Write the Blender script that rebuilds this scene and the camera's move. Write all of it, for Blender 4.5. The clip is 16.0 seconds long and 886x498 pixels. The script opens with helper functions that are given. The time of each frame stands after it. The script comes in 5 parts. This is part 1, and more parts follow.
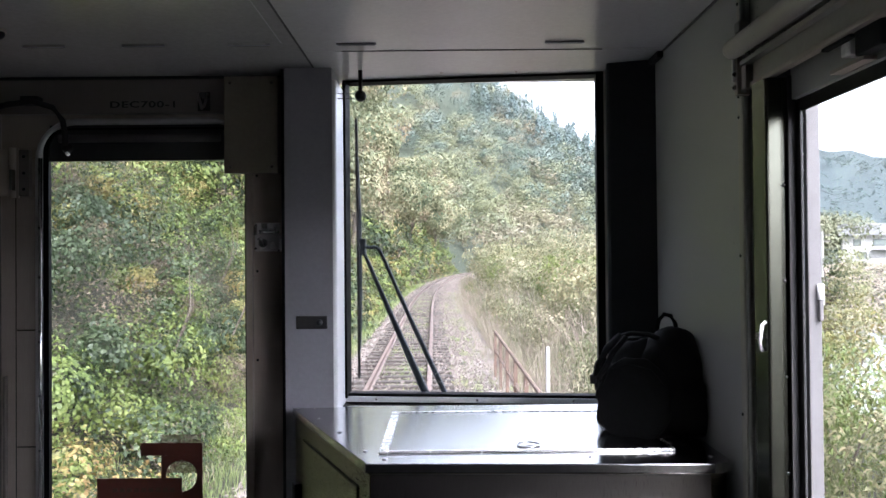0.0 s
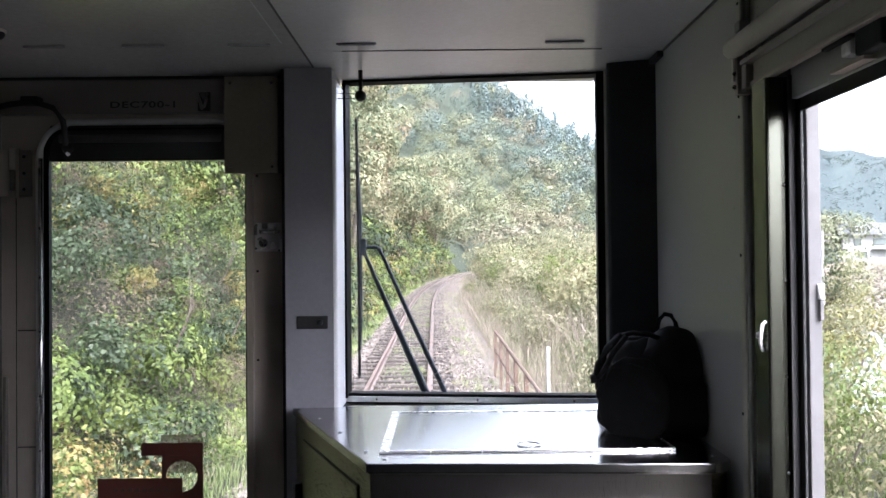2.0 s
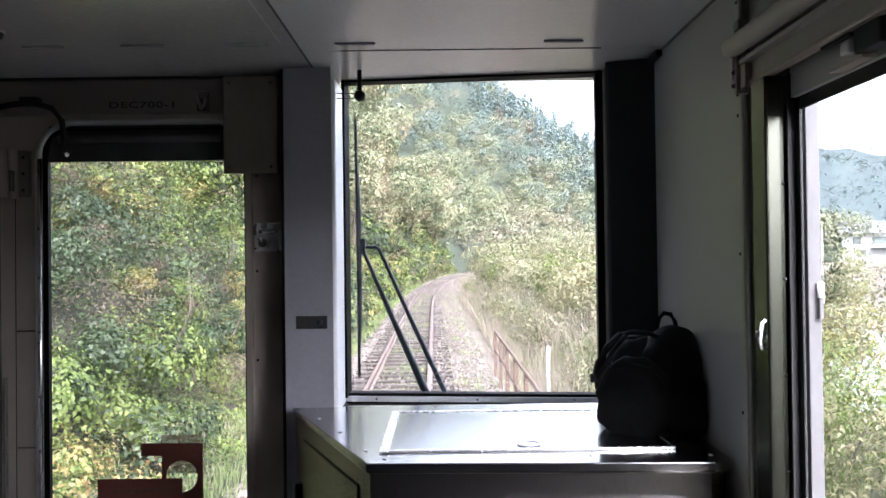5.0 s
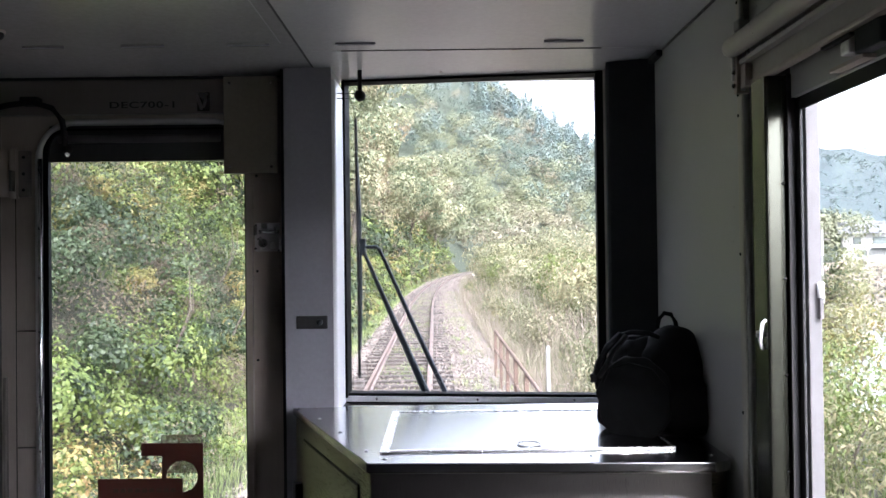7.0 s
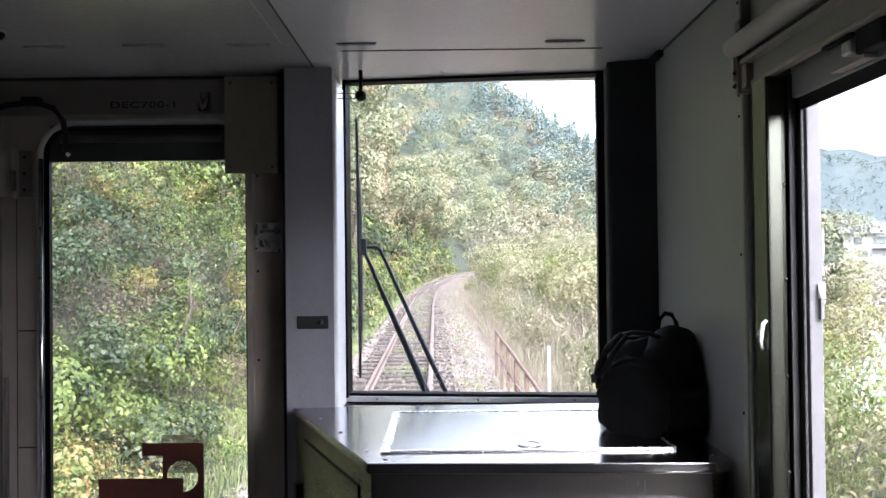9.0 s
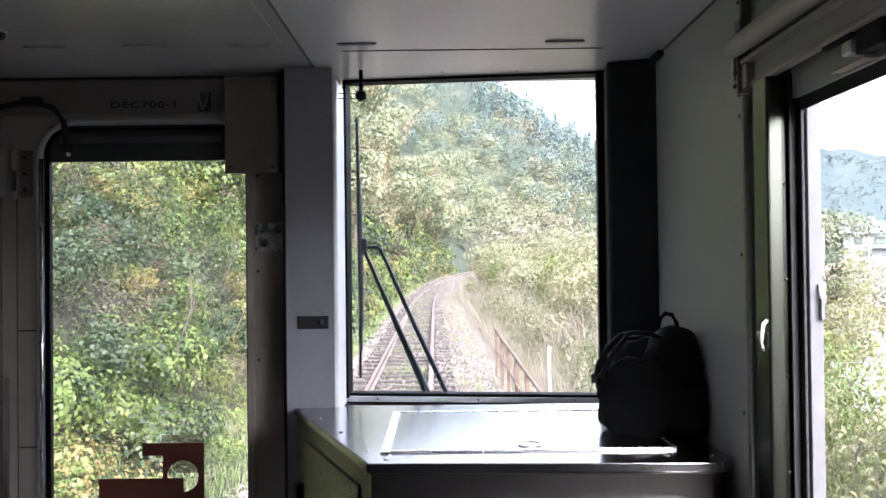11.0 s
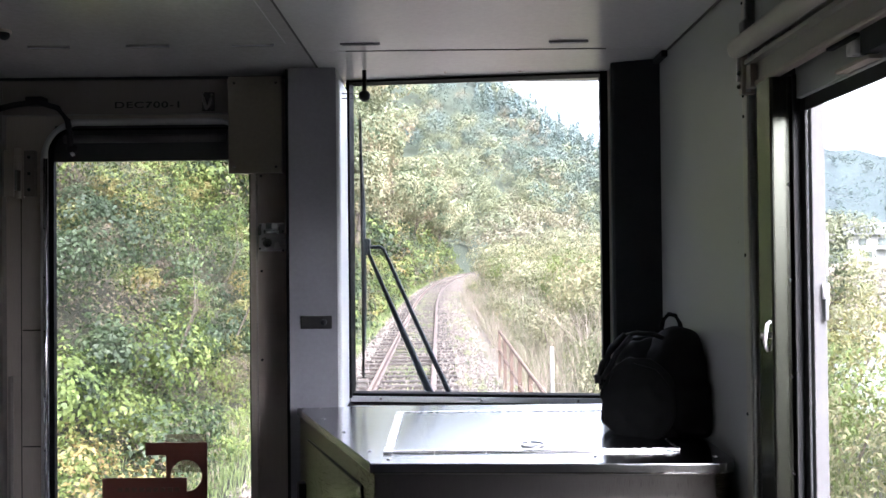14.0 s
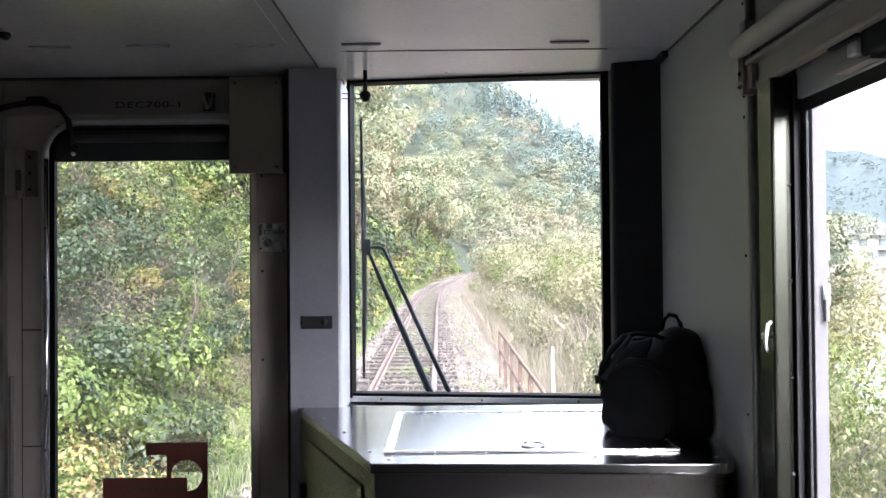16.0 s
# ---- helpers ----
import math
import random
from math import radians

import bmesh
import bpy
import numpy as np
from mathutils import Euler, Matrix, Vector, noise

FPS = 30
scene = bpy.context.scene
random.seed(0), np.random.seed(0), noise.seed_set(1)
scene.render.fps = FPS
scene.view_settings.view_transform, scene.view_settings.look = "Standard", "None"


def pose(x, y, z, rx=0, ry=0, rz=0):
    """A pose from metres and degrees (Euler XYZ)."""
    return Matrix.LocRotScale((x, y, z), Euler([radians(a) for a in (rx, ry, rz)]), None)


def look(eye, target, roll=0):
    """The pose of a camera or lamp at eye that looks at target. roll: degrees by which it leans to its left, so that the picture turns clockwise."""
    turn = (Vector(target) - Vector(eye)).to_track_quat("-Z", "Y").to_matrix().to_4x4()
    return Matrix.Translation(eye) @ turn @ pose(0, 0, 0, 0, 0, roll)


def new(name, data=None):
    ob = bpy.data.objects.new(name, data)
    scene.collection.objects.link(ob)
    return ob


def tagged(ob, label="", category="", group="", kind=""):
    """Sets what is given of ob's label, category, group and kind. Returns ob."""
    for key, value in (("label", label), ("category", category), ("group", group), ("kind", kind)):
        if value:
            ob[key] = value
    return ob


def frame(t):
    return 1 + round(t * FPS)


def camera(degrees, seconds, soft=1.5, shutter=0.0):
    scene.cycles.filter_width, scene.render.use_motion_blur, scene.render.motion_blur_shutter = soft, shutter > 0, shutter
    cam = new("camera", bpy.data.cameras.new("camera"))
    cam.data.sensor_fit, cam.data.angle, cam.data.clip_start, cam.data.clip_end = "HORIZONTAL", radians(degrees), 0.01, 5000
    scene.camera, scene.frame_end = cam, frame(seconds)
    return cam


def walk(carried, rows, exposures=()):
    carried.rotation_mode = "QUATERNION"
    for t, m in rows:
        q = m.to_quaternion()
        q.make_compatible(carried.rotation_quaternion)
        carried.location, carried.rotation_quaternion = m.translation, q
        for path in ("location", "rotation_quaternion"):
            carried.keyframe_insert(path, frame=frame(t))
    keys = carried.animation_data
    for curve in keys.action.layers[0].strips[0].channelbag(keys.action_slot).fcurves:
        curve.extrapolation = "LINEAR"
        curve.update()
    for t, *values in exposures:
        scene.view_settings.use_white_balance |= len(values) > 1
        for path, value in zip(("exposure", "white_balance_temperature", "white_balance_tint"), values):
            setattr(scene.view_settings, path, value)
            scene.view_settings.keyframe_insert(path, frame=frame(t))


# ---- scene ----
# A railcar's front end on a rural line, standing on the rails: rail tops at z = 0, the line runs to +y.
cam = camera(58.0, 16.0, soft=1.5)
EYE = (0.0, 0.0, 2.31)
# seconds, pitch, roll, yaw: the phone rests almost still inside the car
PATH = [(0, 0.743, 0.499, 0.0), (0.5, 0.743, 0.499, -0.041), (1, 0.738, 0.522, -0.041), (1.5, 0.736, 0.528, 0.016), (2, 0.732, 0.551, 0.02),
        (2.5, 0.715, 0.631, 0.02), (3, 0.7, 0.7, 0.024), (3.5, 0.7, 0.7, 0.0), (4, 0.7, 0.7, 0.0), (6.5, 0.7, 0.7, -0.049),
        (7, 0.702, 0.689, 0.0), (7.5, 0.702, 0.689, 0.0), (8, 0.702, 0.689, 0.008), (8.5, 0.706, 0.671, 0.065), (9, 0.711, 0.648, 0.049),
        (11.5, 0.715, 0.631, 0.081), (12, 0.726, 0.58, 0.097), (12.5, 0.727, 0.574, 0.174), (13, 0.728, 0.568, 0.251), (13.5, 0.729, 0.562, 0.288),
        (14, 0.73, 0.557, 0.3), (14.5, 0.736, 0.528, 0.304), (15, 0.736, 0.528, 0.308), (15.5, 0.736, 0.528, 0.316), (16, 0.744, 0.494, 0.34)]
walk(cam, [(t, pose(*EYE, 90 + p, r, yw)) for t, p, r, yw in PATH], [(t, e, 6000, 21) for t, e in ((0.0, 3.56), (1.5, 3.66), (2.5, 3.76), (3.5, 3.80), (7.0, 3.84), (9.0, 3.84), (12.0, 4.00), (16.0, 3.98))])

# ---- light: an overcast sky
world = bpy.data.worlds.new("sky")
scene.world = world
world.use_nodes = True
wn = world.node_tree
sky = wn.nodes.new("ShaderNodeTexSky")
sky.sky_type = "NISHITA"
sky.sun_disc = False
sky.sun_elevation = radians(48)
sky.sun_rotation = radians(150)
sky.air_density, sky.dust_density, sky.ozone_density = 0.6, 4.0, 0.4
pale = wn.nodes.new("ShaderNodeHueSaturation")  # cloud cover takes most of the blue out
pale.inputs["Saturation"].default_value = 0.32
wn.links.new(sky.outputs[0], pale.inputs["Color"])
wn.links.new(pale.outputs[0], wn.nodes["Background"].inputs[0])
wn.nodes["Background"].inputs[1].default_value = 0.15
sun = new("sun", bpy.data.lights.new("sun", "SUN"))
sun.data.energy, sun.data.angle, sun.data.color = 0.7, radians(20), (1.0, 0.98, 0.95)
sun.matrix_basis = look((20, -40, 50), (0, 0, 0))


# ---- materials
def nodes_of(name):
    m = bpy.data.materials.new(name)
    m.use_nodes = True
    return m, m.node_tree.nodes, m.node_tree.links, m.node_tree.nodes["Principled BSDF"]


def surface(name, a, b, scale=8.0, rough=0.5, metal=0.0, bump=0.15, stretch=(1, 1, 1), fine=90.0, spread=0.12, per_object=0.0, shine=0.5):
    """A surface whose colour wanders from a to b in blotches, with a fine grain in colour, gloss and relief."""
    m, n, k, p = nodes_of(name)
    co = n.new("ShaderNodeTexCoord")
    mp = n.new("ShaderNodeMapping")
    mp.inputs["Scale"].default_value = stretch
    k.new(co.outputs["Object"], mp.inputs[0])
    big, small = n.new("ShaderNodeTexNoise"), n.new("ShaderNodeTexNoise")
    big.inputs["Scale"].default_value, small.inputs["Scale"].default_value = scale, fine
    big.inputs["Detail"].default_value, small.inputs["Detail"].default_value = 5, 3
    k.new(co.outputs["Object"], big.inputs["Vector"])
    k.new(mp.outputs[0], small.inputs["Vector"])
    ramp = n.new("ShaderNodeValToRGB")
    ramp.color_ramp.elements[0].position, ramp.color_ramp.elements[1].position = 0.35, 0.68
    ramp.color_ramp.elements[0].color, ramp.color_ramp.elements[1].color = (*a, 1), (*b, 1)
    add = n.new("ShaderNodeMath")
    add.operation = "MULTIPLY_ADD"
    add.inputs[1].default_value = 0.5
    k.new(small.outputs[0], add.inputs[0])
    half = n.new("ShaderNodeMath")
    half.operation = "MULTIPLY"
    half.inputs[1].default_value = 0.5
    k.new(big.outputs[0], half.inputs[0])
    k.new(half.outputs[0], add.inputs[2])
    k.new(add.outputs[0], ramp.inputs[0])
    last = ramp.outputs[0]
    if per_object:
        info = n.new("ShaderNodeObjectInfo")
        hsv = n.new("ShaderNodeHueSaturation")
        rng = n.new("ShaderNodeMapRange")
        rng.inputs["To Min"].default_value, rng.inputs["To Max"].default_value = 1 - per_object, 1 + per_object
        k.new(info.outputs["Random"], rng.inputs[0])
        k.new(rng.outputs[0], hsv.inputs["Value"])
        k.new(last, hsv.inputs["Color"])
        last = hsv.outputs[0]
    k.new(last, p.inputs["Base Color"])
    rr = n.new("ShaderNodeMapRange")
    rr.inputs["From Min"].default_value, rr.inputs["From Max"].default_value = 0.3, 0.7
    rr.inputs["To Min"].default_value, rr.inputs["To Max"].default_value = max(rough - spread, 0.03), min(rough + spread, 1)
    k.new(add.outputs[0], rr.inputs[0])
    k.new(rr.outputs[0], p.inputs["Roughness"])
    p.inputs["Metallic"].default_value = metal
    p.inputs["Specular IOR Level"].default_value = shine
    if bump:
        bp = n.new("ShaderNodeBump")
        bp.inputs["Strength"].default_value, bp.inputs["Distance"].default_value = bump, 0.004
        k.new(small.outputs[0], bp.inputs["Height"])
        k.new(bp.outputs[0], p.inputs["Normal"])
    return m


def leafage(name, colours, scale=0.5, single=0.35, through_light=0.4, rough=0.55, crisp=0.18):
    """Leaves: each one its own tint out of a run of colours, in drifts of several metres."""
    m, n, k, p = nodes_of(name)
    geo = n.new("ShaderNodeNewGeometry")
    noise_big = n.new("ShaderNodeTexNoise")
    noise_big.inputs["Scale"].default_value = scale
    noise_big.inputs["Detail"].default_value = 3
    k.new(geo.outputs["Position"], noise_big.inputs["Vector"])
    mixv = n.new("ShaderNodeMath")
    mixv.operation = "MULTIPLY_ADD"
    mixv.inputs[1].default_value = single
    k.new(geo.outputs["Random Per Island"], mixv.inputs[0])
    span = n.new("ShaderNodeMapRange")
    span.inputs["From Min"].default_value, span.inputs["From Max"].default_value = 0.5 - crisp, 0.5 + crisp
    span.inputs["To Min"].default_value, span.inputs["To Max"].default_value = 0.0, 1 - single
    k.new(noise_big.outputs[0], span.inputs[0])
    k.new(span.outputs[0], mixv.inputs[2])
    ramp = n.new("ShaderNodeValToRGB")
    els = ramp.color_ramp.elements
    while len(els) < len(colours):
        els.new(0.5)
    for i, c in enumerate(colours):
        els[i].position = i / (len(colours) - 1)
        els[i].color = (*c, 1)
    k.new(mixv.outputs[0], ramp.inputs[0])
    k.new(ramp.outputs[0], p.inputs["Base Color"])
    p.inputs["Roughness"].default_value = rough
    p.inputs["Specular IOR Level"].default_value = 0.28
    tr = n.new("ShaderNodeBsdfTranslucent")
    k.new(ramp.outputs[0], tr.inputs[0])
    mx = n.new("ShaderNodeMixShader")
    mx.inputs[0].default_value = through_light
    k.new(p.outputs[0], mx.inputs[1])
    k.new(tr.outputs[0], mx.inputs[2])
    k.new(mx.outputs[0], n["Material Output"].inputs[0])
    return m


def pane_glass(name, tint=(0.97, 0.99, 0.98)):
    """Clear glazing: lets light straight through and mirrors by its angle."""
    m, n, k, p = nodes_of(name)
    n.remove(p)
    lw = n.new("ShaderNodeLayerWeight")
    lw.inputs[0].default_value = 0.5
    pw = n.new("ShaderNodeMath")
    pw.operation = "POWER"
    pw.inputs[1].default_value = 4.5
    k.new(lw.outputs["Facing"], pw.inputs[0])
    fr = n.new("ShaderNodeMath")
    fr.operation = "MULTIPLY_ADD"
    fr.inputs[1].default_value, fr.inputs[2].default_value = 0.5, 0.025
    k.new(pw.outputs[0], fr.inputs[0])
    a, b = n.new("ShaderNodeBsdfTransparent"), n.new("ShaderNodeBsdfGlossy")
    a.inputs[0].default_value = (*tint, 1)
    b.inputs["Roughness"].default_value = 0.02
    mx = n.new("ShaderNodeMixShader")
    k.new(fr.outputs[0], mx.inputs[0])
    k.new(a.outputs[0], mx.inputs[1])
    k.new(b.outputs[0], mx.inputs[2])
    k.new(mx.outputs[0], n["Material Output"].inputs[0])
    return m


STEEL = surface("brushed_stainless", (0.225, 0.221, 0.217), (0.285, 0.281, 0.277), 2, 0.24, 1.0, 0.008, (1, 1, 60), 40, 0.04)
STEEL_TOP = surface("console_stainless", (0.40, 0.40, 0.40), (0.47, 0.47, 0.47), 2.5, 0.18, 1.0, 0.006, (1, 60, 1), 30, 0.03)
STEEL_DULL = surface("dull_stainless", (0.347, 0.300, 0.263), (0.482, 0.422, 0.373), 4, 0.5, 0.45, 0.02, (60, 1, 1), 30, 0.1)
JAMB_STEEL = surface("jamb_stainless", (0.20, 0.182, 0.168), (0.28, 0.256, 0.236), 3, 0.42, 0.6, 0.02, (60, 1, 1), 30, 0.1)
CHROME = surface("polished_trim", (0.75, 0.75, 0.76), (0.82, 0.82, 0.83), 6, 0.12, 1.0, 0.0)
ALU = surface("anodised_aluminium", (0.52, 0.51, 0.51), (0.60, 0.59, 0.59), 5, 0.42, 0.6, 0.02, (40, 40, 1), 20)
PAINT_GREY = surface("grey_panel_paint", (0.259, 0.259, 0.287), (0.299, 0.299, 0.328), 2, 0.4, 0.0, 0.0)
PAINT_WALL = surface("light_panel_laminate", (0.33, 0.335, 0.32), (0.38, 0.385, 0.37), 1.2, 0.36, 0.0, 0.0)
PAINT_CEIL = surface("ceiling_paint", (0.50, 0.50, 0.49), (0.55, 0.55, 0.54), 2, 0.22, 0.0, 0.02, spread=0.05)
CREAM = surface("cream_paint", (0.36, 0.345, 0.29), (0.42, 0.405, 0.34), 4, 0.42, 0.0, 0.02)
DARK = surface("dark_panel", (0.0234, 0.0267, 0.0299), (0.0312, 0.0345, 0.0377), 5, 0.6, 0.0, 0.02, shine=0.15)
RUBBER = surface("black_rubber", (0.020, 0.020, 0.021), (0.030, 0.030, 0.031), 20, 0.65, 0.0, 0.05, shine=0.2)
SEAL = surface("black_window_seal", (0.0018, 0.0018, 0.002), (0.003, 0.003, 0.0033), 20, 0.7, 0.0, 0.03, shine=0.12)
FABRIC = surface("black_nylon", (0.0045, 0.0048, 0.0052), (0.0085, 0.0088, 0.0094), 12, 0.62, 0.0, 0.12, (1, 1, 1), 400, shine=0.13)
BLIND = surface("blind_cloth", (0.03, 0.032, 0.034), (0.05, 0.05, 0.052), 6, 0.6, 0.0, 0.1)
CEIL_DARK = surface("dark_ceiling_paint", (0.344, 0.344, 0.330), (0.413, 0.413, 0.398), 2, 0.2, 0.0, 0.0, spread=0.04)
# console steel again, with the shade of its sides in the colour
SIDE_STEEL = surface("shaded_side_stainless", (0.15, 0.138, 0.108), (0.20, 0.185, 0.145), 2, 0.28, 1.0, 0.006, (1, 1, 60), 40, 0.05)
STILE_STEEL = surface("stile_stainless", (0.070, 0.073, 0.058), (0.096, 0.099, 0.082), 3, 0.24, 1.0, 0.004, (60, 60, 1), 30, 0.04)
BOX_BROWN = surface("brown_grey_enamel", (0.142, 0.125, 0.098), (0.180, 0.161, 0.127), 5, 0.5, 0.0, 0.03)
POST_WHITE = surface("weathered_white_paint", (0.126, 0.126, 0.120), (0.168, 0.168, 0.159), 6, 0.7, 0.0, 0.1)
TAUPE = surface("taupe_blind_paint", (0.33, 0.31, 0.27), (0.40, 0.38, 0.335), 3, 0.38, 0.0, 0.02)
EDGING = surface("bright_edging", (0.88, 0.88, 0.88), (0.92, 0.92, 0.92), 3, 0.25, 0.7, 0.0)
LID_STEEL = surface("lid_stainless", (0.30, 0.30, 0.30), (0.37, 0.37, 0.37), 2.5, 0.2, 1.0, 0.006, (1, 60, 1), 30, 0.04)
BAR_GREY = surface("dark_grey_bar", (0.075, 0.070, 0.070), (0.095, 0.090, 0.090), 6, 0.5, 0.0, 0.02, shine=0.3)
# console steel darker still, with the front's shade in the colour
FRONT_STEEL = surface("shaded_front_stainless", (0.115, 0.108, 0.102), (0.150, 0.142, 0.134), 2, 0.3, 1.0, 0.006, (60, 1, 1), 40, 0.05)
SILL_ALU = surface("pale_sill_metal", (0.70, 0.71, 0.73), (0.78, 0.79, 0.81), 4, 0.35, 0.3, 0.01)
CONDUIT = surface("grey_green_conduit", (0.1890, 0.1944, 0.1764), (0.2430, 0.2484, 0.2250), 5, 0.45, 0.0, 0.02)
SASH = surface("grey_sash_paint", (0.085, 0.082, 0.084), (0.105, 0.102, 0.104), 4, 0.5, 0.0, 0.02, shine=0.2)
PAINT_WHITE = surface("white_gloss_paint", (0.78, 0.78, 0.79), (0.82, 0.82, 0.83), 3, 0.4, 0.0, 0.02)
WHITE = surface("white_plastic", (0.76, 0.76, 0.74), (0.82, 0.82, 0.80), 8, 0.28, 0.0, 0.03)
STICKER = surface("brown_red_film", (0.0750, 0.0225, 0.0165), (0.0975, 0.0300, 0.0210), 10, 0.45, 0.0, 0.02)
INK = surface("dark_lettering", (0.012, 0.012, 0.013), (0.02, 0.02, 0.02), 10, 0.6, 0.0, 0.0)
GLASS = pane_glass("window_glass")
# for unseen walls behind the eye, dim so that they bounce little light
SALOON = surface("unseen_saloon_laminate", (0.14, 0.135, 0.124), (0.19, 0.184, 0.172), 2, 0.5, 0.0, 0.05)
VINYL = surface("floor_vinyl", (0.12, 0.12, 0.115), (0.17, 0.165, 0.16), 6, 0.5, 0.0, 0.1)
WIPER = surface("wiper_paint", (0.020, 0.030, 0.040), (0.034, 0.048, 0.062), 12, 0.55, 0.2, 0.1)
RUST = surface("rusted_steel", (0.050, 0.032, 0.024), (0.105, 0.068, 0.050), 9, 0.8, 0.1, 0.5)
RAIL_TOP = surface("rail_steel", (0.057, 0.038, 0.031), (0.109, 0.079, 0.066), 5, 0.55, 0.1, 0.2)
TIMBER = surface("weathered_sleeper", (0.016, 0.012, 0.010), (0.032, 0.025, 0.021), 5, 0.9, 0.0, 0.6, (1, 25, 1), 30, per_object=0.3)
CONCRETE = surface("pale_concrete", (0.225, 0.225, 0.211), (0.297, 0.297, 0.279), 4, 0.85, 0.0, 0.3)
PLASTER = surface("white_plaster", (0.3150, 0.3150, 0.3015), (0.3600, 0.3600, 0.3465), 2, 0.85, 0.0, 0.2)
TILE = surface("grey_roof_tile", (0.13, 0.135, 0.14), (0.22, 0.225, 0.23), 3, 0.5, 0.0, 0.4)
BARK = surface("grey_bark", (0.05, 0.040, 0.032), (0.12, 0.098, 0.080), 6, 0.9, 0.0, 0.8, (1, 1, 0.25), 40)
STONE = surface("ballast_stone", (0.076, 0.064, 0.056), (0.126, 0.108, 0.096), 1.2, 0.95, 0.0, 0.4, fine=22)
# near-black drifts put the bank's deep shadows into the leaf colour
LEAF_IVY = leafage("bank_leaves", [(0.006, 0.009, 0.005), (0.022, 0.034, 0.012), (0.051, 0.070, 0.024), (0.086, 0.101, 0.039), (0.125, 0.121, 0.052), (0.148, 0.103, 0.062)], 0.7, 0.4, through_light=0.45, crisp=0.13)
LEAF_DARK = leafage("dark_ivy_leaves", [(0.0060, 0.0110, 0.0056), (0.0150, 0.0260, 0.0112), (0.0320, 0.0480, 0.0213), (0.0570, 0.0740, 0.0347)], 0.8, 0.3)
LEAF_FRESH = leafage("fresh_creeper_leaves", [(0.0240, 0.0400, 0.0112), (0.0580, 0.0840, 0.0213), (0.1020, 0.1310, 0.0347), (0.1640, 0.1760, 0.0605)], 0.8, 0.3, through_light=0.4)
LEAF_YELLOW = leafage("yellowing_leaves", [(0.0396, 0.0484, 0.0160), (0.0834, 0.0898, 0.0298), (0.1359, 0.1267, 0.0436), (0.1780, 0.1320, 0.0511), (0.1582, 0.0836, 0.0393)], 0.8, 0.3, through_light=0.4)
LEAF_WITHER = leafage("withered_leaves", [(0.0280, 0.0210, 0.0168), (0.0630, 0.0500, 0.0370), (0.1100, 0.0880, 0.0627), (0.1310, 0.1140, 0.0773)], 0.9, 0.35, rough=0.8)
LEAF_TREE = leafage("tree_leaves", [(0.0250, 0.0390, 0.0202), (0.0630, 0.0840, 0.0459), (0.1130, 0.1270, 0.0706), (0.1720, 0.1670, 0.0963), (0.2180, 0.1820, 0.1131), (0.1900, 0.1290, 0.1008)], 0.3, 0.3)
LEAF_BUSH = leafage("bush_leaves", [(0.0270, 0.0370, 0.0179), (0.0770, 0.0930, 0.0470), (0.1340, 0.1420, 0.0750), (0.1920, 0.1770, 0.0974), (0.2550, 0.2070, 0.1322)], 0.5, 0.35)
LEAF_STRAW = leafage("straw_shrub_leaves", [(0.0700, 0.0760, 0.0426), (0.1400, 0.1400, 0.0806), (0.2100, 0.1920, 0.1232), (0.2700, 0.2320, 0.1680)], 0.9, 0.5)
LEAF_DRY = leafage("dry_grass", [(0.1060, 0.1220, 0.0694), (0.1470, 0.1470, 0.0952), (0.1980, 0.1730, 0.1344), (0.2440, 0.2030, 0.1736), (0.2310, 0.1820, 0.1646)], 0.6, 0.4)
LEAF_GRASS = leafage("green_grass", [(0.0500, 0.0722, 0.0282), (0.1020, 0.1349, 0.0557), (0.1580, 0.1862, 0.0814), (0.2270, 0.2099, 0.1137)], 0.6)
LEAF_WOOD = leafage("mixed_woodland", [(0.0546, 0.0678, 0.0431), (0.0792, 0.0915, 0.0528), (0.1038, 0.1082, 0.0616), (0.1179, 0.1135, 0.0651)], 0.05, 0.3, through_light=0.12)
# bluer and greyer leaves: the upper hill's haze sits in the colour
LEAF_UPPER = leafage("hazed_upper_woodland", [(0.0472, 0.0679, 0.0599), (0.0624, 0.0827, 0.0696), (0.0808, 0.0959, 0.0755)], 0.05, 0.3, through_light=0.12)
LEAF_OLIVE = leafage("olive_canopy", [(0.0713, 0.0810, 0.0422), (0.0959, 0.1038, 0.0546), (0.1206, 0.1232, 0.0669)], 0.05, 0.3, through_light=0.12)
LEAF_BROWN = leafage("browning_canopy", [(0.0828, 0.0756, 0.0504), (0.1062, 0.0954, 0.0621), (0.1260, 0.1134, 0.0720)], 0.05, 0.3, through_light=0.12)
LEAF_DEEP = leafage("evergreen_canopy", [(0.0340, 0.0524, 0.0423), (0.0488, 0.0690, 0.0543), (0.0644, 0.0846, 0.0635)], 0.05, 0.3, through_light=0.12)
# distance haze is put into this pale blue-green leaf colour
LEAF_FAR = leafage("hazed_distant_canopy", [(0.0761, 0.1022, 0.1022), (0.0824, 0.1122, 0.1073), (0.0898, 0.1135, 0.1035), (0.0935, 0.1135, 0.1022)], 0.02, 0.15, rough=0.9)
# cedar green shifted to blue to hold the haze before the ridge
LEAF_CEDAR = leafage("hazed_cedar_needles", [(0.0343, 0.0576, 0.0578), (0.0499, 0.0760, 0.0737), (0.0655, 0.0920, 0.0866), (0.0811, 0.1048, 0.0950)], 0.10, 0.2, through_light=0.12)
EARTH = surface("earth_and_litter", (0.010, 0.011, 0.007), (0.034, 0.031, 0.020), 0.5, 0.95, 0.0, 0.5, fine=9, shine=0.2)


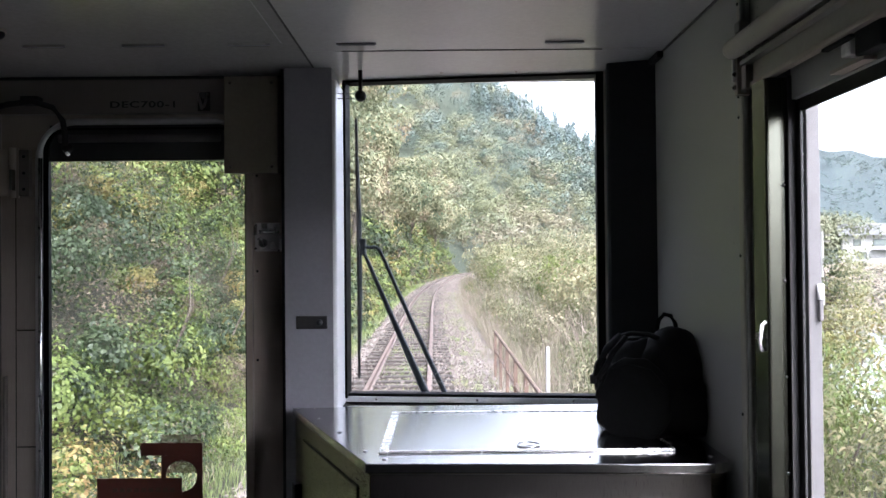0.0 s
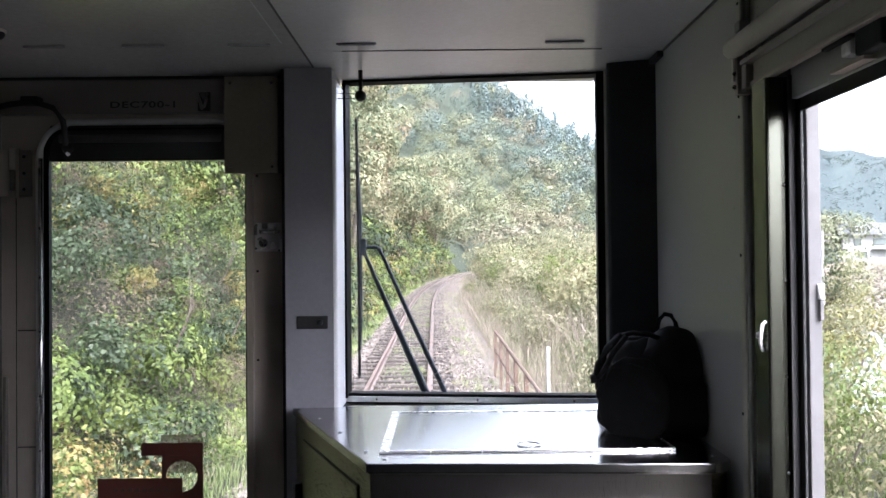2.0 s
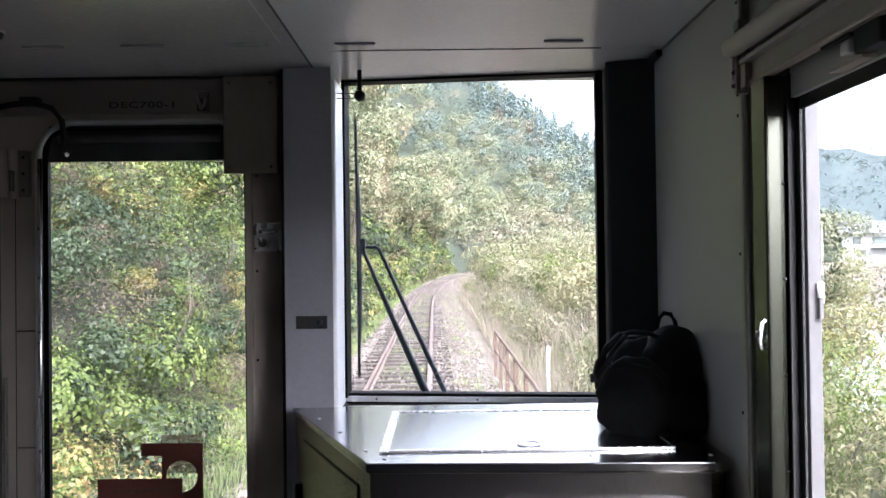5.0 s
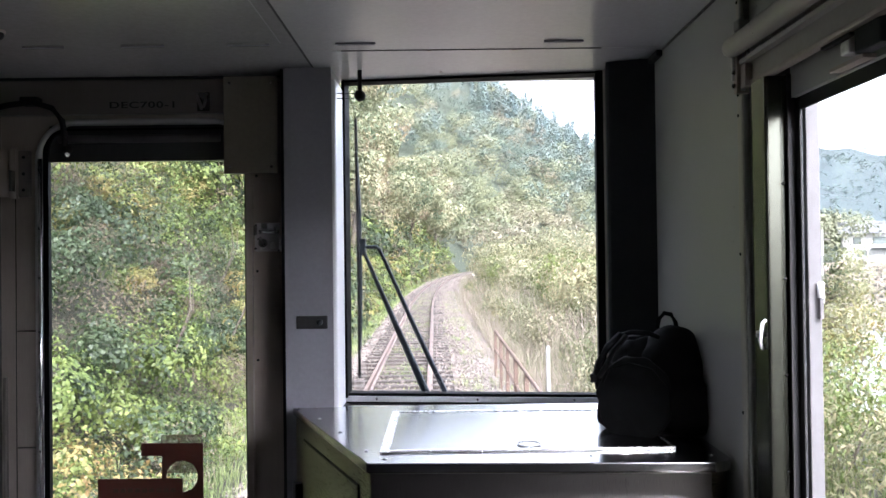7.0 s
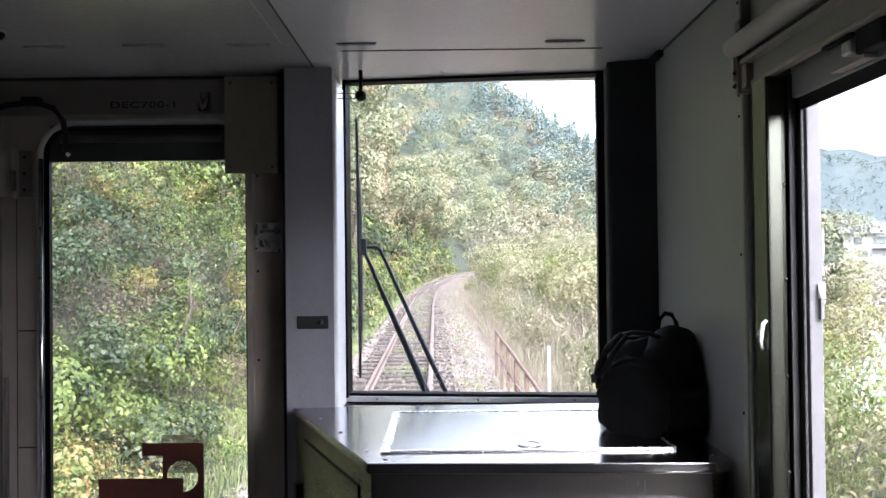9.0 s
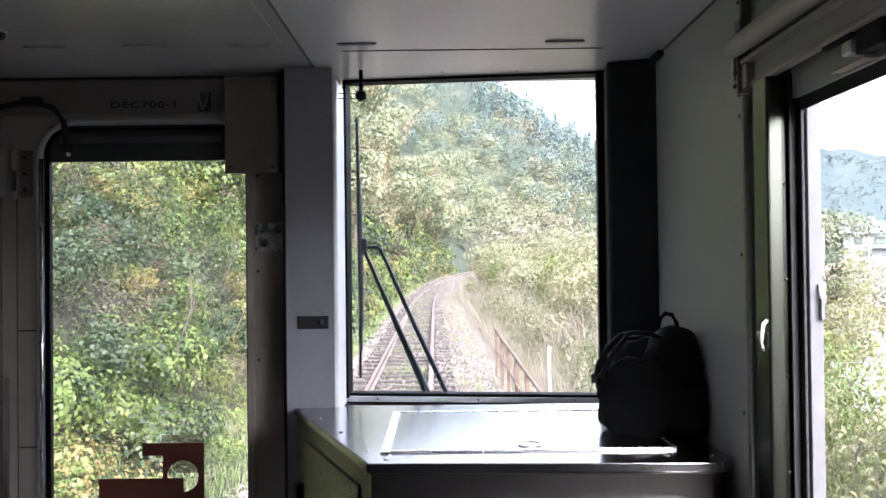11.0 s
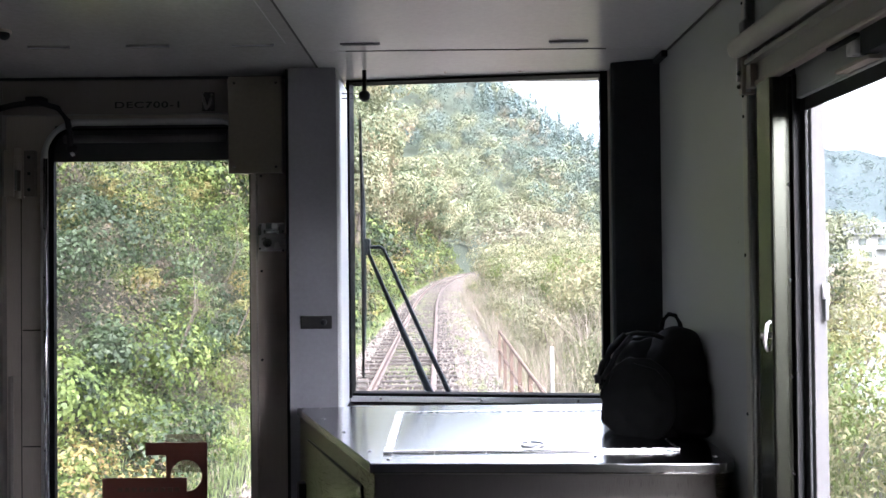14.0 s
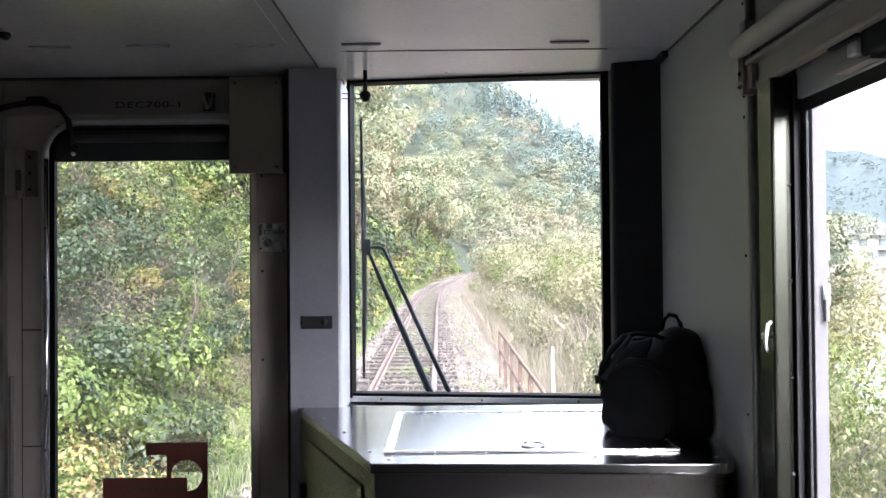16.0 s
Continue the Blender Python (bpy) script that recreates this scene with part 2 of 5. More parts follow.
def growth_and_haze(m):
    """Leafy growth takes over from bare litter on the hills ahead, and a pale haze tint on the mountains behind."""
    n, k = m.node_tree.nodes, m.node_tree.links
    p = n["Principled BSDF"]
    last = p.inputs["Base Color"].links[0].from_socket
    geo = n.new("ShaderNodeNewGeometry")
    xyz = n.new("ShaderNodeSeparateXYZ")
    k.new(geo.outputs["Position"], xyz.inputs[0])
    # the second colour carries the far mountains' haze
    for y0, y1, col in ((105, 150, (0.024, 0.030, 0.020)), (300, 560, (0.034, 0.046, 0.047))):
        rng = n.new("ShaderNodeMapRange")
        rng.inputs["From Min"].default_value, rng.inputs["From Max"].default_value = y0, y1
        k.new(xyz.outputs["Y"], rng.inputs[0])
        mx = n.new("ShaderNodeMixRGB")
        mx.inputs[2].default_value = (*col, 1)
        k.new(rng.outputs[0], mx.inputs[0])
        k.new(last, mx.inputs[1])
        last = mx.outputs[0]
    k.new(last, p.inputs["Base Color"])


growth_and_haze(EARTH)
RIVER = surface("river_water", (0.10, 0.12, 0.12), (0.16, 0.18, 0.17), 0.4, 0.12, 0.0, 0.6, fine=2.5, spread=0.04)


# ---- mesh helpers
def part(name, bm, material, parent=None, label="", smooth=False, bevel=0.0):
    me = bpy.data.meshes.new(name)
    if bevel:
        bmesh.ops.bevel(bm, geom=bm.edges[:], offset=bevel, segments=2, affect="EDGES", profile=0.6, clamp_overlap=True)
    bm.to_mesh(me)
    bm.free()
    me.materials.append(material)
    if smooth:
        me.shade_smooth()
    ob = new(name, me)
    ob.parent = parent
    if label:
        ob["label"] = label
    return ob


def thing(name, label, category, at=(0, 0, 0), group="", kind=""):
    ob = new(name)
    ob.location = at
    ob.empty_display_size = 0.05
    return tagged(ob, label, category, group, kind)


def box(x0, x1, y0, y1, z0, z1, bm=None):
    bm = bm or bmesh.new()
    r = bmesh.ops.create_cube(bm, size=1.0)
    for v in r["verts"]:
        v.co = Vector((x0 + (v.co.x + 0.5) * (x1 - x0), y0 + (v.co.y + 0.5) * (y1 - y0), z0 + (v.co.z + 0.5) * (z1 - z0)))
    return bm


def prism(outline, z0, z1, bm=None, m=None):
    """An upright block over an outline of (x, y) that runs counter-clockwise."""
    bm = bm or bmesh.new()
    low = [bm.verts.new((x, y, z0)) for x, y in outline]
    top = [bm.verts.new((x, y, z1)) for x, y in outline]
    n = len(outline)
    bm.faces.new(low[::-1])
    bm.faces.new(top)
    for i in range(n):
        bm.faces.new((low[i], low[(i + 1) % n], top[(i + 1) % n], top[i]))
    if m is not None:
        bmesh.ops.transform(bm, matrix=m, verts=low + top)
    return bm


def tube(points, radius, sides=10, bm=None, ends=None):
    """A round bar along points; ends: the radius at its last point."""
    bm = bm or bmesh.new()
    pts = [Vector(p) for p in points]
    rings = []
    for i, p in enumerate(pts):
        d = (pts[min(i + 1, len(pts) - 1)] - pts[max(i - 1, 0)]).normalized()
        s = d.cross(Vector((0, 0, 1)) if abs(d.z) < 0.9 else Vector((0, 1, 0))).normalized()
        w = d.cross(s)
        r = radius if ends is None else radius + (ends - radius) * i / (len(pts) - 1)
        rings.append([bm.verts.new(p + r * (s * math.cos(a) + w * math.sin(a))) for a in [2 * math.pi * j / sides for j in range(sides)]])
    for a, b in zip(rings, rings[1:]):
        for j in range(sides):
            bm.faces.new((a[j], a[(j + 1) % sides], b[(j + 1) % sides], b[j]))
    bm.faces.new(rings[0][::-1])
    bm.faces.new(rings[-1])
    bmesh.ops.recalc_face_normals(bm, faces=bm.faces[:])
    return bm


def ball(c, r, bm=None, squash=(1, 1, 1), sub=2):
    bm = bm or bmesh.new()
    g = bmesh.ops.create_icosphere(bm, subdivisions=sub, radius=r)
    for v in g["verts"]:
        v.co = Vector(c) + Vector([v.co[i] * squash[i] for i in range(3)])
    return bm


def raw_mesh(name, verts, faces_per, material, parent=None):
    """A joined mesh out of numpy corners: every row of verts holds one face of faces_per corners."""
    me = bpy.data.meshes.new(name)
    n = len(verts)
    me.vertices.add(n * faces_per)
    me.vertices.foreach_set("co", np.ascontiguousarray(verts, dtype=np.float32).ravel())
    me.loops.add(n * faces_per)
    me.loops.foreach_set("vertex_index", np.arange(n * faces_per, dtype=np.int32))
    me.polygons.add(n)
    me.polygons.foreach_set("loop_start", np.arange(0, n * faces_per, faces_per, dtype=np.int32))
    me.update(calc_edges=True)
    me.materials.append(material)
    ob = new(name, me)
    ob.parent = parent
    return ob


RNG = np.random.default_rng(7)


def unit(v):
    return v / np.maximum(np.linalg.norm(v, axis=1, keepdims=True), 1e-6)


def leaf_quads(c, nrm, size, slim=0.55, droop=0.3, jitter=0.45):
    """Leaf blades at c facing roughly nrm: kite shapes with a bent tip."""
    n = len(c)
    nrm = unit(nrm + RNG.normal(0, jitter, (n, 3)))
    side = unit(np.cross(nrm, RNG.normal(0, 1, (n, 3))))
    along = np.cross(nrm, side)
    s = np.asarray(size).reshape(-1, 1) * np.ones((n, 1))
    base, tip = c - along * s * 0.5, c + along * s * 0.5 - np.array([0, 0, droop]) * s * 0.5
    mid = c + along * s * 0.02 + nrm * s * 0.06
    return np.stack([base, mid + side * s * slim * 0.5, tip, mid - side * s * slim * 0.5], axis=1)


def lump(p, f, seed=0.0):
    """A cheap smooth unevenness from -1 to 1, at f waves a metre or so."""
    x, y, z = p[:, 0] * f, p[:, 1] * f, p[:, 2] * f
    return (np.sin(x * 1.7 + 1.3 * np.sin(y * 1.1 + seed) + seed) + np.sin(y * 1.9 + 1.7 * np.sin(z * 1.3 - seed)) + np.sin(z * 2.1 + 1.5 * np.sin(x * 0.9 + 2 * seed))) / 3


def crown_points(c, r, n, seed, gaps=0.25, lobes=0.3):
    """Places and outward directions over an uneven crown with gaps."""
    d = unit(RNG.normal(0, 1, (int(n * 1.6), 3)))
    keep = lump(d, 3.1, seed) > -1 + 2 * gaps * 0.8
    d = d[keep][:n]
    rad = (1 + lobes * lump(d, 2.3, seed + 3)) * RNG.uniform(0.55, 1.04, len(d)) ** 0.5
    p = np.array(c) + d * np.array(r) * rad[:, None]
    return p, d


# ---- the railcar's shell
CEIL, FLOOR_Z, WALL_R, WALL_L, BACK = 2.85, 0.80, 0.58, -2.28, -7.0

cab_floor = part("floor", box(-2.36, 0.66, BACK - 0.1, 2.44, FLOOR_Z - 0.12, FLOOR_Z), VINYL)
tagged(cab_floor, "dark grey speckled vinyl floor of a railcar", "floor", kind="structure")

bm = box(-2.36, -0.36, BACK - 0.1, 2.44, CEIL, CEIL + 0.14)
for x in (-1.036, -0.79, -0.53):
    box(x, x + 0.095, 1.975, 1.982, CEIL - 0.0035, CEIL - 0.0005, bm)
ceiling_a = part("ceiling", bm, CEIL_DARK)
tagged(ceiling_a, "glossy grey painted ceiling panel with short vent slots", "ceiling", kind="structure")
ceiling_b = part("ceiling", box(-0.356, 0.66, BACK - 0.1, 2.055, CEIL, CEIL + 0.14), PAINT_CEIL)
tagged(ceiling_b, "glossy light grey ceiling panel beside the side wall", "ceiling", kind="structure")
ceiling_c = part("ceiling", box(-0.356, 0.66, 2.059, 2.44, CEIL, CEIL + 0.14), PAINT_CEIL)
tagged(ceiling_c, "light grey ceiling strip above the windscreen", "ceiling", kind="structure")
roof = part("roof", box(-2.40, 0.70, BACK - 0.15, 2.46, CEIL + 0.142, CEIL + 0.5), ALU, bevel=0.1)
tagged(roof, "plain metal roof of the railcar", "roof", kind="structure")
for k, (x0, x1) in enumerate([(-1.036, -0.941), (-0.79, -0.692), (-0.526, -0.43), (-0.257, -0.166), (0.262, 0.352)]):
    vent = thing("ceiling_slot", "narrow black vent slot in the ceiling panel", "vent slot", group="ceiling slots")
    part("slot", box(x0, x1, 1.984, 1.991, CEIL - 0.004, CEIL + 0.002), INK, vent)
    part("lip", box(x0 - 0.004, x1 + 0.004, 1.979, 1.983, CEIL - 0.005, CEIL + 0.002), PAINT_GREY, vent)
for x in (-0.03, 0.19):
    screw = thing("ceiling_screw", "small dark screw head in the ceiling seam", "screw", group="ceiling screws")
    part("head", ball((x, 2.064, CEIL - 0.001), 0.004, squash=(1, 1, 0.5)), STEEL_DULL, screw)
for x in (0.0, 0.215):
    screw = thing("ceiling_screw", "small dark screw head above the windscreen", "screw", group="ceiling screws")
    part("head", ball((x, 2.30, CEIL - 0.001), 0.0045, squash=(1, 1, 0.5)), STEEL_DULL, screw)

seams = thing("trim", "thin dark joints between the ceiling panels, and one pale strip", "ceiling joint", kind="structure")
part("joint", box(-0.3605, -0.3555, -1.0, 2.224, CEIL - 0.0015, CEIL + 0.001), INK, seams)
# a pale thin strip laid on the panel, left of the dark joint
bm = prism([(-0.3955, 1.55), (-0.3935, 1.55), (-0.3955, 1.975), (-0.3975, 1.975)], CEIL - 0.0012, CEIL + 0.001)
part("joint", bm, PAINT_CEIL, seams)
part("joint", box(-0.257, 0.415, 2.0545, 2.0595, CEIL - 0.0015, CEIL + 0.001), INK, seams)
part("joint", box(-2.2, -0.46, 2.318, 2.332, CEIL - 0.006, CEIL + 0.001), RUBBER, seams)
part("joint", box(0.575, 0.5795, -0.4, 2.07, CEIL - 0.004, CEIL + 0.001), SASH, seams)

# small round fitting of unknown use at the ceiling's edge
knob_c = thing("ceiling_fitting", "small dark round fitting on the ceiling panel", "ceiling fitting")
part("dome", ball((-1.022, 1.84, CEIL - 0.010), 0.013, sub=3), DARK, knob_c, smooth=True)
part("base", tube([(-1.022, 1.84, CEIL), (-1.022, 1.84, CEIL - 0.006)], 0.016, 16), STEEL_DULL, knob_c)

# front wall: round the door, a pillar, the wide window, and a dark corner panel
wall_front = thing("wall_front", "stainless front wall of the cab", "wall", kind="structure")
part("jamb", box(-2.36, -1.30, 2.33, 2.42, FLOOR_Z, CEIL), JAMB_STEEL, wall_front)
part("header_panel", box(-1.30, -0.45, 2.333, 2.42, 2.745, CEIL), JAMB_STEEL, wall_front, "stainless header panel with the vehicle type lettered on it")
part("lower_panel", box(-0.45, 0.64, 2.425, 2.47, FLOOR_Z, 1.885), PAINT_GREY, wall_front)
part("pillar_core", box(-0.453, -0.345, 2.34, 2.46, FLOOR_Z, CEIL), PAINT_GREY, wall_front)
# rounded edge in white: the daylight highlight is put into its colour
bm = prism([(-0.3065, 2.2255)] + [(-0.3065 + 0.011 * math.sin(radians(10 * k)), 2.2365 - 0.011 * math.cos(radians(10 * k))) for k in range(1, 10)] + [(-0.294, 2.402), (-0.3065, 2.402)], 1.886, 2.815)
part("pillar_edge", bm, PAINT_WHITE, wall_front, "rounded pillar edge with its daylight highlight put into white paint", smooth=False)
bm = prism([(-0.440, 2.225), (-0.307, 2.225), (-0.307, 2.402), (-0.440, 2.335)], FLOOR_Z + 0.001, CEIL - 0.002)
pillar = part("pillar_cover", bm, PAINT_GREY, wall_front, "smooth grey pillar cover with a rounded edge")
bm = prism([(-0.4515, 2.24), (-0.4425, 2.24), (-0.4425, 2.33), (-0.4515, 2.33)], FLOOR_Z + 0.001, CEIL - 0.002)
part("pillar_gap", bm, RUBBER, wall_front)
bm = prism([(0.478, 2.318), (0.470, 2.286), (0.457, 2.206), (0.463, 2.199), (0.579, 2.161), (0.64, 2.161), (0.64, 2.42), (0.478, 2.42)], 1.70, CEIL - 0.002)
part("corner_panel", bm, DARK, wall_front, "near-black panel in the corner beside the windscreen")
bm = prism([(0.466, 2.296), (0.474, 2.292), (0.480, 2.300), (0.472, 2.306)], 1.90, CEIL - 0.003)
part("corner_bead", bm, STEEL_DULL, wall_front)

part("corner_block", box(0.562, 0.5785, 2.075, 2.160, 2.832, CEIL - 0.0015), RUBBER, wall_front, bevel=0.002)

# the windscreen stands a little askew: its outer end nearer than the end at the pillar
SCREEN = pose(-0.283, 2.40, 0, 0, 0, -6.3)


def on_screen(x0, x1, y0, y1, z0, z1, bm=None):
    bm = bm or bmesh.new()
    b = box(x0, x1, y0, y1, z0, z1)
    bmesh.ops.transform(b, matrix=SCREEN, verts=b.verts[:])
    tmp = bpy.data.meshes.new("tmp")
    b.to_mesh(tmp)
    b.free()
    bm.from_mesh(tmp)
    bpy.data.meshes.remove(tmp)
    return bm


W = 0.735
windscreen = thing("window_1", "wide front window in black rubber seal with a bright metal sill", "window", kind="structure")
pane = part("pane", on_screen(-0.005, W + 0.005, 0.02, 0.026, 1.9055, CEIL), GLASS, windscreen)
pane.visible_shadow = False
part("seal", on_screen(-0.013, -0.003, -0.02, 0.04, 1.900, CEIL - 0.002), SEAL, windscreen)
part("seal", on_screen(W, W + 0.022, -0.02, 0.04, 1.900, CEIL - 0.002), SEAL, windscreen)
part("seal", on_screen(-0.003, W, -0.0015, 0.04, 1.9005, 1.9115), SEAL, windscreen)
part("seal", on_screen(-0.003, W, -0.012, 0.04, 2.842, CEIL - 0.002), SEAL, windscreen)
part("side_trim", on_screen(W + 0.0225, W + 0.034, -0.022, 0.03, 1.893, CEIL - 0.003), STEEL_DULL, windscreen)
part("sill", on_screen(-0.008, W + 0.02, -0.010, -0.002, 1.8875, 1.9035), SILL_ALU, windscreen, "bright metal sill strip with screws", bevel=0.0015)
part("sill_gap", on_screen(-0.008, W + 0.02, -0.012, -0.004, 1.8828, 1.887), SEAL, windscreen)
for x in (0.08, 0.38, 0.66):
    part("sill_screw", on_screen(x, x + 0.006, -0.0112, -0.0095, 1.893, 1.899), CHROME, windscreen)
bm = prism([(-0.294, 2.249), (0.474, 2.249), (0.474, 2.300), (0.44, 2.304), (-0.283, 2.386)], 1.872, 1.8825)
part("ledge", bm, STEEL_TOP, windscreen, "bright steel ledge behind the console")

# side walls, with the crew door's window; blank unseen saloon panels behind keep daylight out
wall_right = thing("wall_right", "pale laminate side wall of the cab", "wall", kind="structure")
part("panel", box(WALL_R, WALL_R + 0.07, 1.557, 2.1605, FLOOR_Z, CEIL - 0.001), PAINT_WALL, wall_right, "pale grey-green laminate panel")
part("post", box(WALL_R - 0.004, WALL_R + 0.06, 1.527, 1.556, FLOOR_Z, CEIL - 0.001), CREAM, wall_right, bevel=0.006)
part("groove", box(WALL_R + 0.004, 0.618, 1.5145, 1.5265, FLOOR_Z, CEIL - 0.001), CONDUIT, wall_right)
part("conduit", tube([(0.5825, 1.5195, FLOOR_Z + 0.01), (0.5825, 1.5195, CEIL - 0.002)], 0.0062, 12), CONDUIT, wall_right, "dark grey conduit beside the door", smooth=True)
part("outer_skin", box(0.653, 0.668, 1.43, 2.42, FLOOR_Z - 0.3, CEIL + 0.14), ALU, wall_right)
part("overhead_panel", box(WALL_R + 0.005, 0.66, 0.2, 1.506, 2.70, CEIL - 0.001), PAINT_WALL, wall_right)
part("rear_panel", box(WALL_R, 0.66, -0.4, 0.18, FLOOR_Z, CEIL - 0.001), PAINT_WALL, wall_right)
part("saloon_panel", box(WALL_R, 0.66, -3.0, -0.401, FLOOR_Z, CEIL - 0.001), SALOON, wall_right)
part("saloon_panel", box(WALL_R, 0.66, -7.0, -3.001, FLOOR_Z, CEIL - 0.001), SALOON, wall_right)
wall_left = thing("wall_left", "unseen laminate side wall across the car, windowless to keep light out", "wall", kind="structure")
part("panel", box(-2.36, WALL_L, 1.3, 2.329, FLOOR_Z, CEIL - 0.001), PAINT_WALL, wall_left)
part("panel", box(-2.36, WALL_L, -3.0, 1.299, FLOOR_Z, CEIL - 0.001), SALOON, wall_left)
part("panel", box(-2.36, WALL_L, -7.0, -3.001, FLOOR_Z, CEIL - 0.001), SALOON, wall_left)
wall_back = part("wall_back", box(-2.36, 0.66, BACK - 0.1, BACK, FLOOR_Z, CEIL), SALOON)
tagged(wall_back, "plain dim end wall behind the saloon, unseen, to hold light down", "wall", kind="structure")

# ---- the crew door in the side wall
crew_door = thing("door_2", "cream and stainless side door with a tall window", "door", kind="structure")
part("edge_strip", box(0.592, 0.618, 1.475, 1.514, FLOOR_Z, 2.70), CREAM, crew_door, "cream painted edge strip", bevel=0.003)
bm = prism([(0.563, 1.3815), (0.566, 1.381), (0.588, 1.381), (0.592, 1.3805), (0.606, 1.371), (0.618, 1.371), (0.618, 1.4735), (0.585, 1.4735), (0.5605, 1.440), (0.5605, 1.384)], FLOOR_Z, 2.620)
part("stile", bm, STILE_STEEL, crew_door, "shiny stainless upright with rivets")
part("stile_return", box(0.5935, 0.6065, 1.366, 1.3705, FLOOR_Z, 2.62), RUBBER, crew_door)
# hidden filler added above the stile to stop daylight leaking in
part("stile_leak_filler", box(0.592, 0.618, 1.371, 1.4735, 2.6205, 2.70), BAR_GREY, crew_door)
part("seal", box(0.606, 0.611, 1.349, 1.3695, 1.40, 2.578), RUBBER, crew_door, bevel=0.002)
part("seal", box(0.606, 0.611, 0.45, 1.3485, 2.555, 2.578), RUBBER, crew_door, bevel=0.002)
part("top_rail", box(0.600, 0.618, 0.3, 1.3695, 2.579, 2.70), PAINT_WALL, crew_door, "grey-green top rail above the door window")
part("sash", box(0.622, 0.6445, 1.3615, 1.43, 1.40, 2.60), SASH, crew_door, "pale grey sash outside the glass", bevel=0.002)
pane = part("pane", box(0.6183, 0.6215, 0.44, 1.368, 1.40, 2.60), GLASS, crew_door)
pane.visible_shadow = False
part("bottom_panel", box(0.606, 0.618, 0.3, 1.369, FLOOR_Z, 1.398), STEEL, crew_door)
part("rear_stile", box(0.606, 0.65, 0.18, 0.44, FLOOR_Z, 2.575), STEEL, crew_door)
for z in (2.433, 2.268, 2.102, 1.9365, 1.771):
    part("rivet", ball((0.5908, 1.3785, z), 0.004, squash=(1, 0.7, 1)), CHROME, crew_door)
latch = part("latch", tube([(0.5600, 1.390, 2.197), (0.5545, 1.391, 2.192), (0.5525, 1.394, 2.176), (0.5525, 1.399, 2.160), (0.5565, 1.402, 2.148), (0.5600, 1.404, 2.145)], 0.0035), PAINT_WHITE, crew_door, "small white curved finger latch", smooth=True)
part("lever", tube([(0.5530, 1.398, 2.172), (0.5530, 1.409, 2.174), (0.5545, 1.414, 2.166)], 0.0034, 8), PAINT_WHITE, latch, smooth=True)
part("stop_post", box(0.6370, 0.6430, 1.352, 1.3610, 2.200, 2.236), SASH, crew_door, bevel=0.001)
knob = part("stop_knob", tube([(0.640, 1.356, 2.236), (0.640, 1.356, 2.262)], 0.0055), PAINT_WHITE, crew_door, "white stop knob at the sash", smooth=True)

# ---- roller blind, rail and bracket above the crew door
blind_roll = thing("roller_blind", "rolled-up pale roller blind above the side door window", "roller blind")
part("tube", tube([(0.553, 1.512, 2.703), (0.553, 0.3, 2.703)], 0.019, 20), TAUPE, blind_roll, "pale round blind tube", smooth=True)
part("cap", tube([(0.553, 1.518, 2.703), (0.553, 1.5125, 2.703)], 0.017, 16), WHITE, blind_roll)
part("channel", box(0.560, 0.603, 0.3, 1.495, 2.668, 2.676), TAUPE, blind_roll)
part("valance", box(0.575, 0.585, 0.3, 1.470, 2.632, 2.668), TAUPE, blind_roll)
part("bottom_rail", box(0.568, 0.584, 0.3, 1.470, 2.6225, 2.632), STEEL_DULL, blind_roll, bevel=0.003)
bracket = part("bracket", box(0.556, 0.580, 1.498, 1.512, 2.615, 2.690), STEEL_DULL, blind_roll, "bright metal bracket with screws")
for z in (2.63, 2.655):
    part("screw", ball((0.555, 1.508, z), 0.005), STEEL, bracket)
part("hook", box(0.562, 0.576, 1.473, 1.494, 2.622, 2.666), STEEL_DULL, blind_roll, bevel=0.002)
part("cord", tube([(0.575, 1.516, 2.85), (0.573, 1.516, 2.76), (0.571, 1.516, 2.62)], 0.005), CONDUIT, blind_roll, smooth=True)
for x in (0.5705, 0.5775):
    part("pin", tube([(x, 1.490, 2.628), (x, 1.490, 2.690)], 0.0018, 8), CHROME, blind_roll)
part("tab", box(0.566, 0.579, 1.4955, 1.4975, 2.676, 2.692), ALU, blind_roll, "small bright tab", bevel=0.0006)
part("tab", box(0.563, 0.572, 1.4955, 1.4975, 2.618, 2.628), ALU, blind_roll, bevel=0.0006)
part("tab", box(0.5505, 0.5555, 1.507, 1.513, 2.640, 2.686), ALU, blind_roll, "bright upright bracket tab", bevel=0.001)
part("tab", box(0.5805, 0.591, 1.4955, 1.4985, 2.680, 2.699), ALU, blind_roll, bevel=0.001)
part("tab", box(0.5805, 0.589, 1.4955, 1.4985, 2.643, 2.660), ALU, blind_roll, bevel=0.001)
part("clip", box(0.556, 0.578, 1.485, 1.512, 2.732, 2.752), CONDUIT, blind_roll, bevel=0.003)
for z in (2.80, 2.70, 2.66, 2.62, 2.58):
    screw = thing("wall_screw", "small dark screw in the wall's edge post", "screw", group="wall screws")
    part("head", ball((0.575, 1.545, z), 0.0035, squash=(0.5, 1, 1)), DARK, screw)
for z in (2.312, 2.006):
    screw = thing("wall_screw", "small dark screw in the wall's edge post", "screw", group="wall screws")
    part("head", ball((0.575, 1.545, z), 0.0035, squash=(0.5, 1, 1)), DARK, screw)
catch = thing("door_catch", "pale block catch on a dark bracket above the door window", "door catch")
part("block", box(0.572, 0.599, 1.116, 1.142, 2.592, 2.612), WHITE, catch, "pale plastic block", bevel=0.004)
part("bracket", box(0.578, 0.5995, 1.045, 1.115, 2.588, 2.628), DARK, catch, bevel=0.004)
